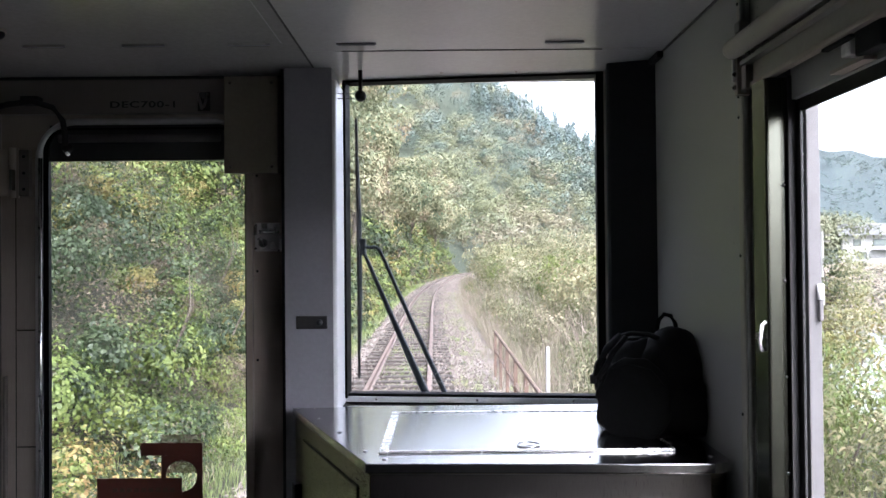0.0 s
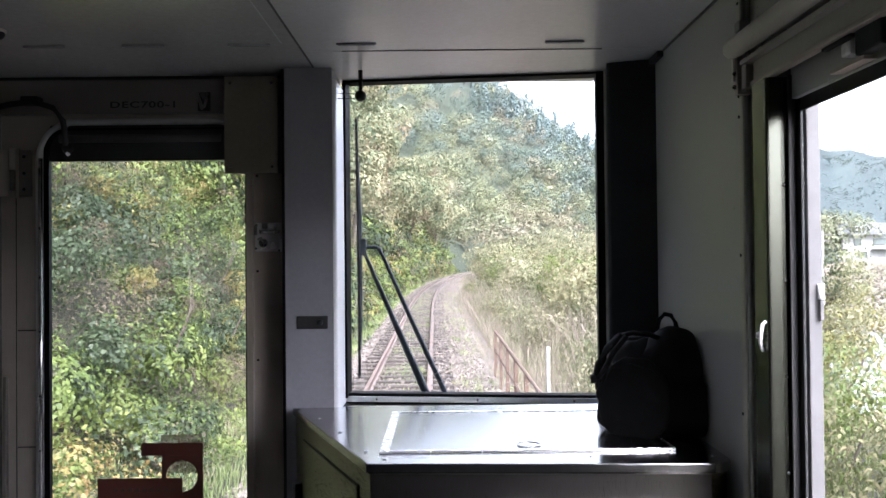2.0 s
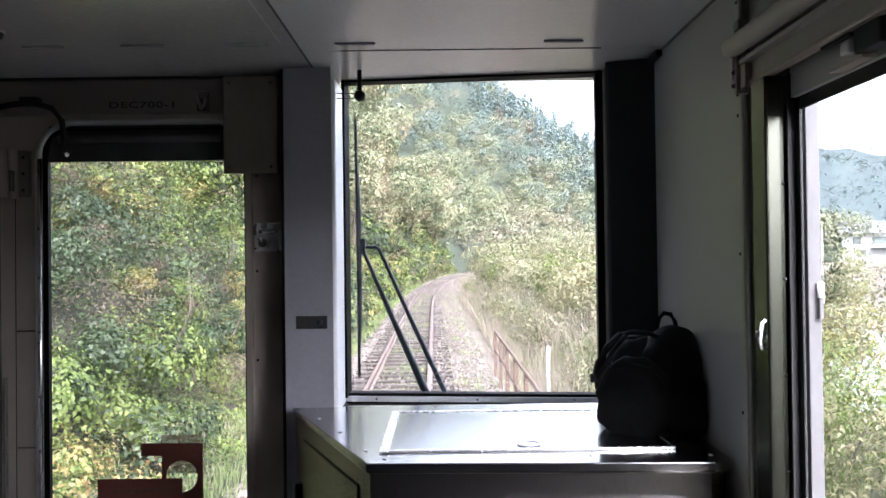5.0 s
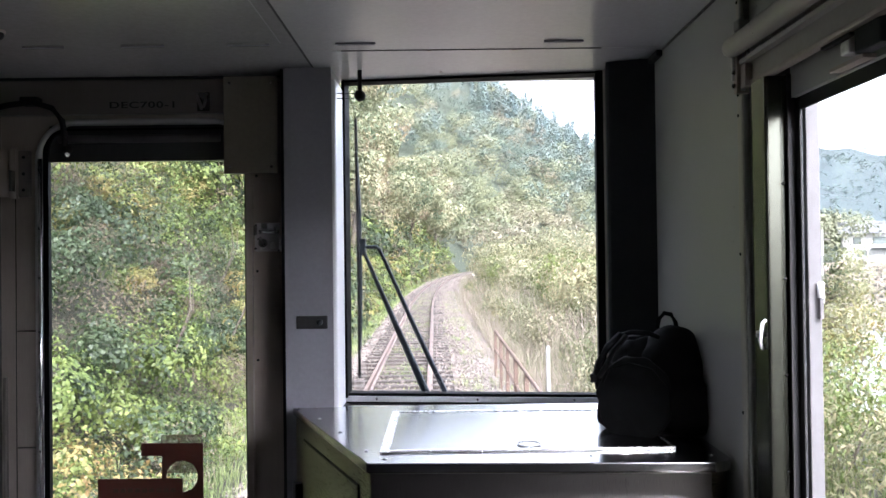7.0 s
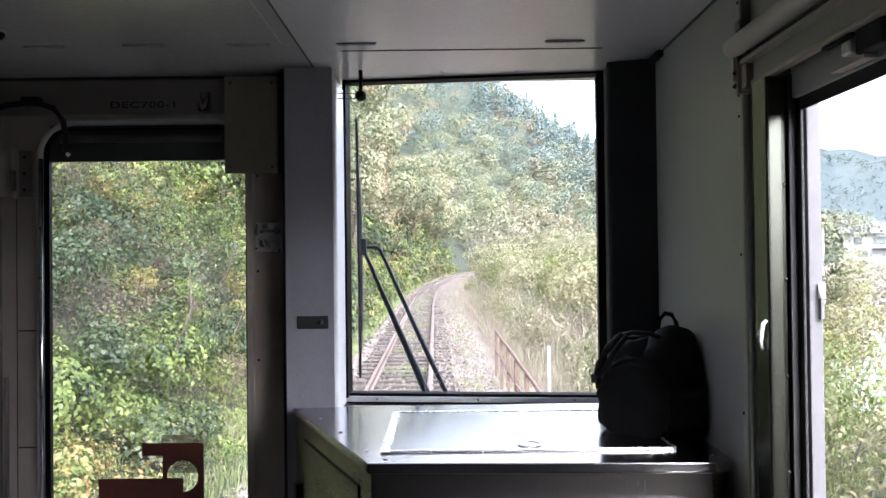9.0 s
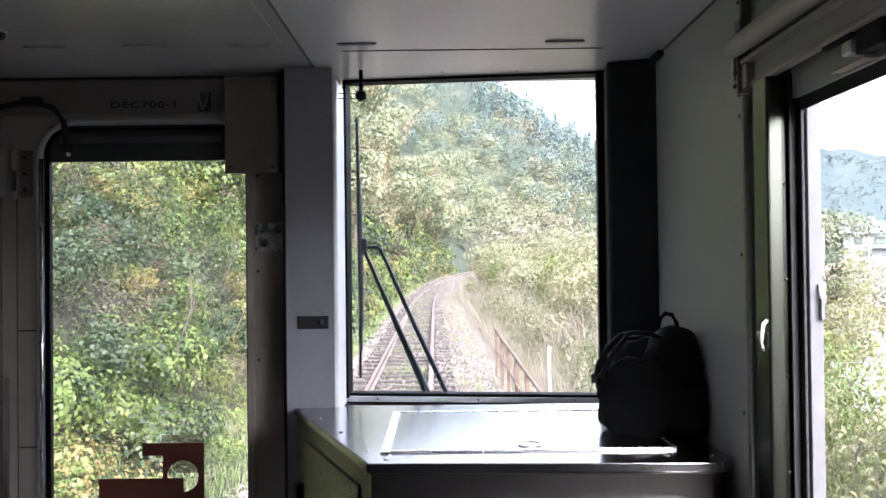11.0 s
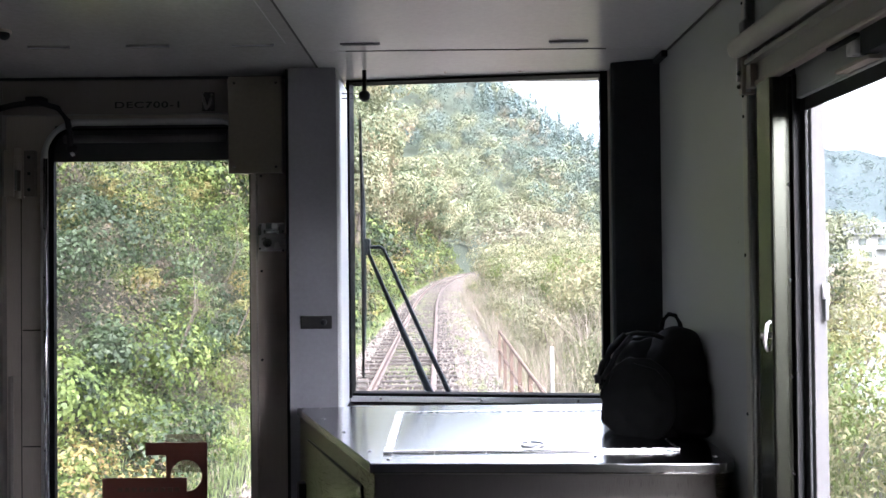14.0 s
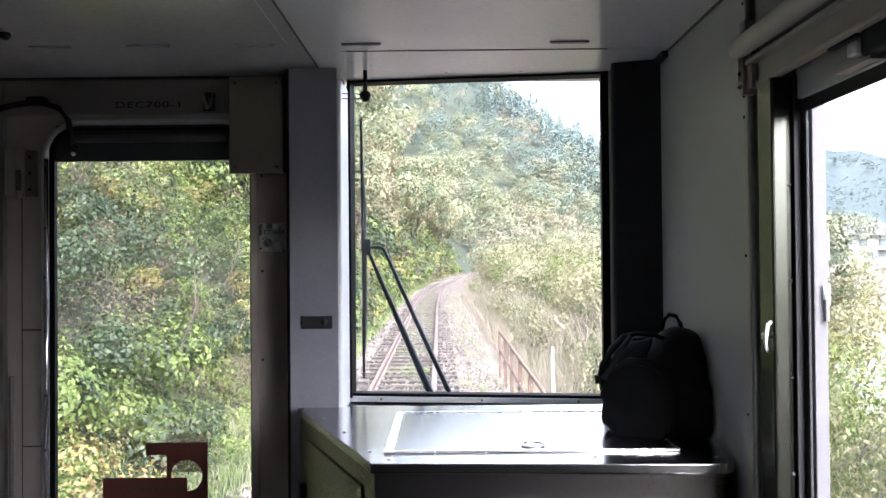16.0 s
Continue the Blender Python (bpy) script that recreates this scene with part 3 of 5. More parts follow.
part("plate", box(0.580, 0.5995, 1.095, 1.190, 2.580, 2.5855), STEEL_DULL, catch)
part("spring_arm", box(0.575, 0.585, 1.120, 1.205, 2.6180, 2.623), DARK, catch)

# ---- gangway door in the front wall
gangway = thing("door_1", "stainless gangway door with a large rounded window", "door", kind="structure")
GX0, GX1, GZ0, GZ1 = -1.149, -0.577, 1.30, 2.703


def rounded(x0, x1, z0, z1, r, n=8):
    """Corners of an upright rectangle with round corners, counter-clockwise in x and z."""
    pts = []
    for cx, cz, a0 in ((x1 - r, z1 - r, 0), (x0 + r, z1 - r, 90), (x0 + r, z0 + r, 180), (x1 - r, z0 + r, 270)):
        pts += [(cx + r * math.cos(radians(a0 + 90 * i / n)), cz + r * math.sin(radians(a0 + 90 * i / n))) for i in range(n + 1)]
    return pts


def ring(outer, inner, y0, y1, bm=None):
    """A frame between two outlines with equally many corners, from y0 to y1."""
    bm = bm or bmesh.new()
    n = len(outer)
    v = [[bm.verts.new((x, y, z)) for x, z in o] for o, y in ((outer, y0), (inner, y0), (inner, y1), (outer, y1))]
    for i in range(n):
        j = (i + 1) % n
        for a, b in ((0, 1), (1, 2), (2, 3), (3, 0)):
            bm.faces.new((v[a][i], v[a][j], v[b][j], v[b][i]))
    bmesh.ops.recalc_face_normals(bm, faces=bm.faces[:])
    return bm


leaf_outer = rounded(-1.296, -0.454, FLOOR_Z + 0.02, 2.743, 0.003)
hole = rounded(GX0 - 0.030, GX1 + 0.012, GZ0, GZ1 + 0.006, 0.085)
part("leaf", ring(leaf_outer, hole, 2.345, 2.385), STEEL_DULL, gangway, "dull stainless door leaf")
bm = bmesh.new()
loops = []
for k in range(7):  # half-round section
    a_ = math.pi * k / 6
    o = 0.0135 + 0.030 * (1 - math.cos(a_)) / 2
    loops.append([bm.verts.new((x, 2.344 - 0.019 * math.sin(a_), z)) for x, z in rounded(GX0 - o, GX1 + 0.35 * o, GZ0 - o, GZ1 + 0.7 * o, 0.080 + o)])
for a_, b_ in zip(loops, loops[1:]):
    for k in range(len(a_)):
        bm.faces.new((a_[k], a_[(k + 1) % len(a_)], b_[(k + 1) % len(a_)], b_[k]))
bmesh.ops.recalc_face_normals(bm, faces=bm.faces[:])
part("window_frame", bm, ALU, gangway, "polished round-cornered window frame", smooth=True)
part("window_seal", ring(rounded(GX0 - 0.016, GX1 + 0.007, GZ0, GZ1, 0.07), rounded(GX0, GX1, GZ0 + 0.02, GZ1 - 0.006, 0.06), 2.330, 2.346), SEAL, gangway)
pane = part("pane", box(GX0 - 0.012, GX1 + 0.005, 2.362, 2.368, GZ0, GZ1), GLASS, gangway)
pane.visible_shadow = False
part("frame_post", box(-0.572, -0.555, 2.322, 2.344, FLOOR_Z + 0.1, 2.745), STEEL_DULL, gangway)
# bead added to give the frame its bright highlight line
part("highlight_bead", tube([(GX0 - 0.0235, 2.327, GZ0 + 0.03), (GX0 - 0.0235, 2.327, 2.615)], 0.0062, 10), CHROME, gangway, "chrome bead added for the highlight along the window frame", smooth=True)
for z in (2.583, 2.412, 2.268, 2.111, 2.080, 1.924, 1.766):
    part("rivet", ball((GX0 - 0.0235, 2.3205, z), 0.0034, squash=(1, 0.6, 1)), DARK, gangway)
for x_, z1 in ((-1.2525, 2.50), (-1.188, 2.63)):
    part("seam", box(x_ - 0.0012, x_ + 0.0012, 2.3438, 2.346, FLOOR_Z + 0.03, z1), INK, gangway)
for z in (2.113, 1.772):
    part("weld", box(-1.249, -1.191, 2.3436, 2.346, z - 0.0018, z + 0.0018), STEEL, gangway)
part("guide_strip", box(-1.285, -1.276, 2.330, 2.3445, FLOOR_Z + 0.03, 1.98), JAMB_STEEL, gangway, bevel=0.002)
shade = part("shade", box(GX0 + 0.0, GX1 - 0.0, 2.338, 2.352, 2.607, 2.712), BLIND, gangway, "dark blind pulled down over the window's top")
part("shade_bar", tube([(GX0 + 0.03, 2.334, 2.672), (GX1 - 0.07, 2.334, 2.672)], 0.012, 12), BAR_GREY, shade, smooth=True)
lock = part("lock", box(-0.546, -0.470, 2.318, 2.3445, 2.338, 2.420), ALU, gangway, "scuffed metal latch lock with a sliding bolt", bevel=0.004)
part("bolt", tube([(-0.530, 2.310, 2.394), (-0.450, 2.310, 2.394)], 0.0065, 12), CHROME, lock, smooth=True)
part("keeper", box(-0.524, -0.506, 2.306, 2.318, 2.402, 2.420), CHROME, lock, bevel=0.002)
part("keyhole_plate", tube([(-0.520, 2.318, 2.362), (-0.520, 2.309, 2.362)], 0.013, 16), CHROME, lock)
part("keyhole", box(-0.523, -0.517, 2.305, 2.3085, 2.353, 2.369), INK, lock)
for x_, w_ in ((-0.530, 0.018), (-0.502, 0.020)):
    bm = bmesh.new()
    f_ = bm.faces.new([bm.verts.new(c_) for c_ in ((x_, 2.3165, 2.342), (x_ + w_, 2.3165, 2.347), (x_ + 0.6 * w_, 2.3165, 2.366), (x_ + 0.1 * w_, 2.3165, 2.362))])
    bmesh.ops.solidify(bm, geom=bm.faces[:], thickness=0.001)
    part("scuff", bm, WHITE, lock, "bare white scuff")
part("cap", box(-0.522, -0.492, 2.312, 2.3175, 2.404, 2.417), WHITE, lock, bevel=0.002)
part("guide", box(-0.545, -0.535, 2.300, 2.3175, 2.384, 2.412), CHROME, lock, bevel=0.002)
part("guide", box(-0.487, -0.481, 2.300, 2.3175, 2.384, 2.410), CHROME, lock, bevel=0.002)
part("thumb_turn", tube([(-0.534, 2.306, 2.372), (-0.526, 2.304, 2.378), (-0.514, 2.304, 2.352)], 0.0032, 8), CHROME, lock, smooth=True)
for x_, z_ in ((-0.543, 2.346), (-0.476, 2.340), (-0.541, 2.4135)):
    part("screw", ball((x_, 2.3175, z_), 0.0035, squash=(1, 0.6, 1)), DARK, lock)
part("bolt_stop", box(-0.4675, -0.4565, 2.300, 2.330, 2.375, 2.428), STEEL_DULL, gangway)
for z, x in ((2.56, -0.545), (2.28, -0.545), (2.02, -0.545)):
    part("dent", ball((x, 2.3445, z), 0.004, squash=(1, 0.5, 1)), DARK, gangway)
# film emblem stuck to the glass: bands, a post with a round hole, and dotted fringes
emblem = part("emblem", box(-0.895, -0.7126, 2.3585, 2.3605, 1.7403, 1.7772), STICKER, gangway, "brown-red film emblem stuck to the glass")
EX, EZ = -0.7746, 1.6796
circle = [(EX + 0.046 * math.cos(radians(45 + 10 * i)), EZ + 0.046 * math.sin(radians(45 + 10 * i))) for i in range(36)]
square = []
for i in range(36):
    a = radians(45 + 10 * i)
    q_ = 1 / max(abs(math.cos(a)), abs(math.sin(a)))
    square.append((-0.7733 + 0.0607 * q_ * math.cos(a), 1.6601 + 0.0801 * q_ * math.sin(a)))
part("emblem_post", ring(square, circle, 2.3585, 2.3605), STICKER, emblem)
part("emblem_band", box(-1.0224, -0.773, 2.3575, 2.3595, 1.56, 1.6743), STICKER, emblem)
for k in range(9):
    part("emblem_line", box(-0.976 + 0.021 * k, -0.962 + 0.021 * k, 2.3563, 2.3572, 1.634, 1.646), RUST, emblem)
bm = bmesh.new()
for i in range(29):
    for j in range(6):
        box(-0.8365 + i * 0.0042, -0.8335 + i * 0.0042, 2.3585, 2.3595, 1.7780 + j * 0.0040, 1.7809 + j * 0.0040, bm)
for i in range(24):
    for j in range(9):
        x, z = EX - 0.045 + i * 0.0039, EZ + 0.010 + j * 0.0039
        if (x - EX) ** 2 + (z - EZ) ** 2 < 0.0019:
            box(x, x + 0.0027, 2.3585, 2.3595, z, z + 0.0027, bm)
part("emblem_dots", bm, STICKER, emblem, "fine dotted fringe of the film")

# lettering on the header
font = bpy.data.curves.new("type_lettering", "FONT")
font.body = "DEC700-1"
font.size, font.offset, font.extrude, font.align_x = 0.036, 0.0005, 0.0006, "CENTER"
font.space_character = 1.12
lettering = new("type_lettering", font)
lettering.matrix_basis = pose(-0.872, 2.3315, 2.762, 90, 0, 0) @ Matrix.Diagonal((1.18, 0.72, 1, 1))
dg = bpy.context.evaluated_depsgraph_get()
letters = new("type_lettering", bpy.data.meshes.new_from_object(lettering.evaluated_get(dg)))
letters.matrix_basis = lettering.matrix_basis
bpy.data.objects.remove(lettering)
letters.data.materials.clear()
letters.data.materials.append(INK)
tagged(letters, "dark lettering of the vehicle type on the header", "lettering")

# box, holder, hinge, and cable round the gangway door
cbox = thing("switch_box", "stainless switch box above the gangway door's corner", "switch box")
part("body", box(-0.613, -0.470, 2.265, 2.332, 2.564, 2.83), BOX_BROWN, cbox, bevel=0.003)
part("cover", box(-0.617, -0.464, 2.258, 2.2645, 2.558, 2.834), BOX_BROWN, cbox, "flat brushed cover", bevel=0.002)
for x, z in ((-0.600, 2.815), (-0.482, 2.815), (-0.600, 2.577), (-0.482, 2.577)):
    part("screw", ball((x, 2.257, z), 0.004, squash=(1, 0.6, 1)), STEEL, cbox)
card = thing("card_holder", "small bent metal holder on the header panel", "holder")
part("back_plate", box(-0.712, -0.676, 2.326, 2.332, 2.750, 2.805), STEEL, card, bevel=0.002)
part("tongue", tube([(-0.710, 2.322, 2.802), (-0.705, 2.314, 2.785), (-0.694, 2.310, 2.752)], 0.005, 8), JAMB_STEEL, card, "bent bright metal tongue", smooth=True)
part("tongue", tube([(-0.682, 2.322, 2.798), (-0.683, 2.312, 2.780), (-0.690, 2.312, 2.756)], 0.004, 8), JAMB_STEEL, card, smooth=True)
hinge = part("hinge", box(-1.262, -1.236, 2.328, 2.334, 2.50, 2.645), STEEL_DULL, gangway, "worn metal hinge")
part("hinge_leaf", box(-1.292, -1.262, 2.322, 2.3325, 2.505, 2.640), STEEL_DULL, hinge, bevel=0.002)
part("hinge_leaf", box(-1.235, -1.204, 2.326, 2.3445, 2.505, 2.640), JAMB_STEEL, hinge, bevel=0.002)
part("knuckle", tube([(-1.249, 2.320, 2.500), (-1.249, 2.320, 2.645)], 0.009, 12), STEEL_DULL, hinge, smooth=True)
for z in (2.525, 2.572, 2.62):
    part("screw", ball((-1.219, 2.3245, z), 0.005, squash=(1, 0.6, 1)), DARK, hinge)
part("catch_bar", box(-1.248, -1.240, 2.300, 2.318, 2.52, 2.58), CHROME, hinge)
cable = thing("cable", "black cable looping down to the blind", "cable")
part("wire", tube([(-1.42, 2.315, 2.745), (-1.32, 2.305, 2.752), (-1.25, 2.300, 2.768), (-1.18, 2.300, 2.776), (-1.12, 2.295, 2.757), (-1.09, 2.292, 2.72), (-1.083, 2.292, 2.68), (-1.085, 2.298, 2.648)], 0.0085, 10), RUBBER, cable, smooth=True)
part("clamp", box(-1.215, -1.165, 2.295, 2.332, 2.768, 2.792), RUBBER, cable, bevel=0.004)
part("plug", ball((-1.083, 2.305, 2.640), 0.016, squash=(1, 0.8, 0.9)), RUBBER, cable)
part("plug_ring", tube([(-1.083, 2.300, 2.622), (-1.076, 2.300, 2.626)], 0.006), WHITE, cable)

# black ball microphone-like sensor hanging over the windscreen's corner
sensor = thing("ball_sensor", "black ball on a short rod hanging from the ceiling", "sensor")
part("rod", tube([(-0.231, 2.27, CEIL), (-0.231, 2.27, 2.79)], 0.0062), RUBBER, sensor, smooth=True)
part("ball", ball((-0.231, 2.27, 2.777), 0.0165, sub=3), RUBBER, sensor, smooth=True)
for z in (2.783, 2.769):
    part("wire", tube([(-0.231, 2.272, z), (-0.300, 2.262, z)], 0.0014, 6), RUBBER, sensor)
plate = thing("pillar_latch", "black plate with a small knob on the pillar", "latch")
part("plate", box(-0.409, -0.322, 2.216, 2.225, 2.120, 2.156), INK, plate, bevel=0.003)
part("knob", ball((-0.343, 2.212, 2.139), 0.009, sub=3), DARK, plate, smooth=True)

# ---- stainless console with a lidded top
TOPZ = 1.88
console = thing("console", "stainless steel console cabinet under the front window", "console cabinet")
# laid out at 1.88 m and drawn in towards the eye by K, so that its back meets the pillar
K = 0.951
console.matrix_basis = Matrix.Translation((0, 0, 2.31 * (1 - K))) @ Matrix.Scale(K, 4)
outline = [(-0.168, 1.694), (0.562, 1.6682), (0.580, 1.6715), (0.594, 1.680), (0.603, 1.693), (0.607, 1.710), (0.607, 2.25), (0.548, 2.332), (0.50, 2.362), (-0.29, 2.362), (-0.30, 2.338), (-0.443, 2.338)]
inset = [(-0.160, 1.704), (0.558, 1.6782), (0.575, 1.6815), (0.588, 1.690), (0.597, 1.702), (0.600, 1.718), (0.600, 2.25), (0.545, 2.33), (0.50, 2.355), (-0.28, 2.355), (-0.29, 2.332), (-0.433, 2.332)]
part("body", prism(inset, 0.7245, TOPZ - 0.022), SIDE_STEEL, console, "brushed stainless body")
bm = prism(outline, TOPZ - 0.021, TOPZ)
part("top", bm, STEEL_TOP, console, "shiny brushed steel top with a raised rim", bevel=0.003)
part("lid", box(-0.1245, 0.505, 1.791, 2.225, TOPZ + 0.0005, TOPZ + 0.004), LID_STEEL, console, "polished lid reflecting the sky", bevel=0.001)
for x0, x1, y0, y1 in ((-0.1455, -0.1255, 1.771, 2.241), (-0.1253, 0.512, 1.779, 1.789), (-0.1253, 0.512, 2.229, 2.241), (0.506, 0.513, 1.7895, 2.2285)):
    part("lid_edging", box(x0, x1, y0, y1, TOPZ + 0.0005, TOPZ + 0.006), EDGING, console, "bright edging strip", bevel=0.001)
pull = part("lid_pull", tube([(0.191, 1.828, TOPZ + 0.004), (0.191, 1.828, TOPZ + 0.0055)], 0.024, 32), LID_STEEL, console, "round recessed pull ring")
part("pull_rim", tube([(0.191 + 0.026 * math.cos(radians(12 * k)), 1.828 + 0.026 * math.sin(radians(12 * k)), TOPZ + 0.006) for k in range(31)], 0.0022, 8), EDGING, pull, smooth=True)
part("pull_bar", box(0.176, 0.206, 1.822, 1.830, TOPZ + 0.0055, TOPZ + 0.0068), CHROME, pull)
for x, y in ((-0.425, 2.33), (-0.375, 2.335), (-0.34, 2.17), (-0.262, 2.00), (-0.178, 1.80), (-0.130, 1.725), (0.315, 1.735), (0.575, 1.728), (0.590, 1.90)):
    part("screw", ball((x, y, TOPZ), 0.006, squash=(1, 1, 0.5)), CHROME, console)
# the slanting side with its hatch, and the front's raised panel
side_dir = (Vector((-0.160, 1.704, 0)) - Vector((-0.433, 2.332, 0)))
ang = math.degrees(math.atan2(side_dir.y, side_dir.x))
hatch_m = pose(-0.433, 2.332, 0, 0, 0, ang)
HATCH_S0, HATCH_S1, HATCH_Z = 0.099, 0.602, 1.8065
b = box(HATCH_S0, HATCH_S1, -0.005, 0.004, 1.10, HATCH_Z)
bmesh.ops.transform(b, matrix=hatch_m, verts=b.verts[:])
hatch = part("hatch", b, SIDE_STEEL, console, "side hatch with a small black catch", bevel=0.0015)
b = box(HATCH_S0 - 0.055, HATCH_S0 - 0.022, -0.022, -0.0005, 1.60, 1.682)
bmesh.ops.transform(b, matrix=hatch_m, verts=b.verts[:])
part("catch", b, RUBBER, hatch, bevel=0.004)
b = box(HATCH_S0, HATCH_S1 + 0.004, -0.0035, 0.003, HATCH_Z + 0.0005, HATCH_Z + 0.0045)
bmesh.ops.transform(b, matrix=hatch_m, verts=b.verts[:])
part("hatch_gap", b, INK, console)
b = box(HATCH_S1 + 0.0005, HATCH_S1 + 0.0045, -0.0035, 0.003, 1.10, HATCH_Z)
bmesh.ops.transform(b, matrix=hatch_m, verts=b.verts[:])
part("hatch_gap", b, INK, console)
bm = ring(rounded(-0.140, 0.522, 1.00, 1.800, 0.03), rounded(-0.137, 0.514, 1.008, 1.790, 0.024), 1.672, 1.700)
bmesh.ops.rotate(bm, cent=(-0.16, 1.70, 0), matrix=Matrix.Rotation(radians(-1.5), 3, "Z"), verts=bm.verts[:])
part("front_frame", bm, STEEL_TOP, console, "raised rounded frame on the front")


# plate added over the front, its steel darkened to stand for shade
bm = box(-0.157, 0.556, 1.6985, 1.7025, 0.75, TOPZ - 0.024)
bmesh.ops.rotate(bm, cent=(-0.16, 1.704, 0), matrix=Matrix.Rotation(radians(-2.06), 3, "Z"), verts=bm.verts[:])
part("front_shade_plate", bm, FRONT_STEEL, console, "added brushed front plate with shade in its steel colour")


# ---- backpack on the console
def backpack():
    at, turn = Vector((0.488, 1.868, 1.902)), radians(-33)
    bag = thing("backpack", "limp black nylon backpack slumped in the corner against the side wall", "backpack", at)
    bag.rotation_euler = (0, 0, turn)
    c_, s_ = math.cos(turn), math.sin(turn)

    def settle(bm):
        """Press the cloth against the wall and the console."""
        for v in bm.verts:
            over = at.x + v.co.x * c_ - v.co.y * s_ - 0.574
            if over > 0:
                v.co.x -= over * c_
                v.co.y += over * s_
            v.co.z = max(v.co.z, 0.001)
        return bm

    bm = bmesh.new()
    bmesh.ops.create_icosphere(bm, subdivisions=6, radius=1.0)
    for v in bm.verts:
        x, y, z = v.co
        e = 4.5 if z < 0 else 2.8
        u = Vector((x, y, z)) / (abs(x) ** e + abs(y) ** e + abs(z) ** e) ** (1 / e)
        f = (u.z + 1) / 2
        taper = 1.0 - 0.34 * max(f - 0.25, 0) ** 1.2
        p = Vector((-0.022 + u.x * 0.106 * taper, u.y * 0.080 * (1.06 - 0.40 * f), 0.112 + u.z * 0.114))
        p.y += 0.035 * f  # leans back
        p.z -= 0.020 * max(-u.x - 0.55, 0) * f * 2  # the near shoulder sags
        n1 = noise.noise(p * 13) * 0.010 + noise.noise(p * 31 + Vector((4, 1, 2))) * 0.005
        n1 -= 0.008 * max(0, 1 - abs(noise.noise(Vector((p.x * 16, p.y * 16, p.z * 9 + p.x * 14)))) * 7)  # creases
        v.co = p + u * n1 * (0.3 if p.z < 0.01 else 1)
    part("main_bag", settle(bm), FABRIC, bag, smooth=True)
    bm = bmesh.new()
    bmesh.ops.create_icosphere(bm, subdivisions=5, radius=1.0)
    for v in bm.verts:
        x, y, z = v.co
        e = 4.5 if z < 0 else 2.2
        u = v.co / (abs(x) ** e + abs(y) ** e + abs(z) ** e) ** (1 / e)
        f = (u.z + 1) / 2
        wide = 1.0 - 0.42 * f ** 1.8
        p = Vector((0.044 + u.x * 0.118 * wide, 0.012 + u.y * 0.080 * wide, 0.124 + u.z * 0.126))
        v.co = p + u * (0.008 * noise.noise(p * 15) + 0.004 * noise.noise(p * 33))
    part("rear_lobe", settle(bm), FABRIC, bag, "taller limp rear part of the bag against the wall", smooth=True)
    bm = ball((-0.024, -0.078, 0.082), 1.0, squash=(0.088, 0.016, 0.098), sub=5)
    for v in bm.verts:
        v.co += Vector((1, 1, 1)) * 0.007 * noise.noise(v.co * 26)
        v.co.y += 0.15 * max(v.co.z, 0)
    part("front_pocket", settle(bm), FABRIC, bag, "soft bulging front pocket", smooth=True)
    part("pocket_zip", settle(tube([(-0.098, -0.066, 0.105), (-0.080, -0.074, 0.150), (-0.03, -0.078, 0.166), (0.02, -0.074, 0.155), (0.055, -0.066, 0.11)], 0.002, 6)), FABRIC, bag)
    part("carry_loop", tube([(0.006, 0.012, 0.240), (0.010, 0.014, 0.262), (0.022, 0.016, 0.275), (0.038, 0.016, 0.272), (0.048, 0.014, 0.256), (0.054, 0.012, 0.232)], 0.0055, 8), FABRIC, bag, "webbing carry loop", smooth=True)
    part("strap", tube([(-0.066, -0.030, 0.226), (-0.092, -0.052, 0.196), (-0.112, -0.058, 0.158), (-0.122, -0.052, 0.124), (-0.112, -0.058, 0.10)], 0.009, 8), FABRIC, bag, "crumpled shoulder strap", smooth=True)
    part("strap", tube([(-0.050, -0.040, 0.224), (-0.072, -0.066, 0.190), (-0.090, -0.074, 0.150), (-0.108, -0.068, 0.128)], 0.007, 8), FABRIC, bag, smooth=True)
    part("strap_buckle", box(-0.132, -0.116, -0.062, -0.042, 0.112, 0.134), RUBBER, bag, bevel=0.003)
    part("top_flap", tube([(-0.072, -0.022, 0.222), (-0.04, -0.030, 0.232), (0.0, -0.026, 0.230), (0.03, -0.010, 0.216)], 0.006, 10), FABRIC, bag, smooth=True)
    return bag


backpack()

# ---- wiper outside the windscreen
wiper = thing("wiper", "dark pantograph windscreen wiper parked upright", "wiper")
WY = 2.45
part("blade", tube([(-0.262, WY - 0.012, 2.742), (-0.260, WY - 0.012, 2.52), (-0.2575, WY - 0.012, 2.20), (-0.258, WY - 0.012, 1.950)], 0.0045, 8), RUBBER, wiper, "thin black wiper blade")
part("blade_carrier", tube([(-0.262, WY, 2.62), (-0.2555, WY + 0.004, 2.48), (-0.254, WY + 0.006, 2.345), (-0.2545, WY + 0.004, 2.16), (-0.258, WY, 2.03)], 0.0055, 8), WIPER, wiper)
part("pivot", box(-0.262, -0.236, WY - 0.004, WY + 0.022, 2.325, 2.375), WIPER, wiper, bevel=0.004)
part("link", tube([(-0.252, WY + 0.012, 2.349), (-0.205, WY + 0.012, 2.349), (-0.196, WY + 0.012, 2.342)], 0.0055, 8), WIPER, wiper)
part("arm", tube([(-0.246, WY + 0.012, 2.340), (-0.146, WY + 0.012, 2.105), (-0.061, WY + 0.012, 1.909), (-0.010, WY + 0.012, 1.80)], 0.0055, 8, ends=0.0155), WIPER, wiper)
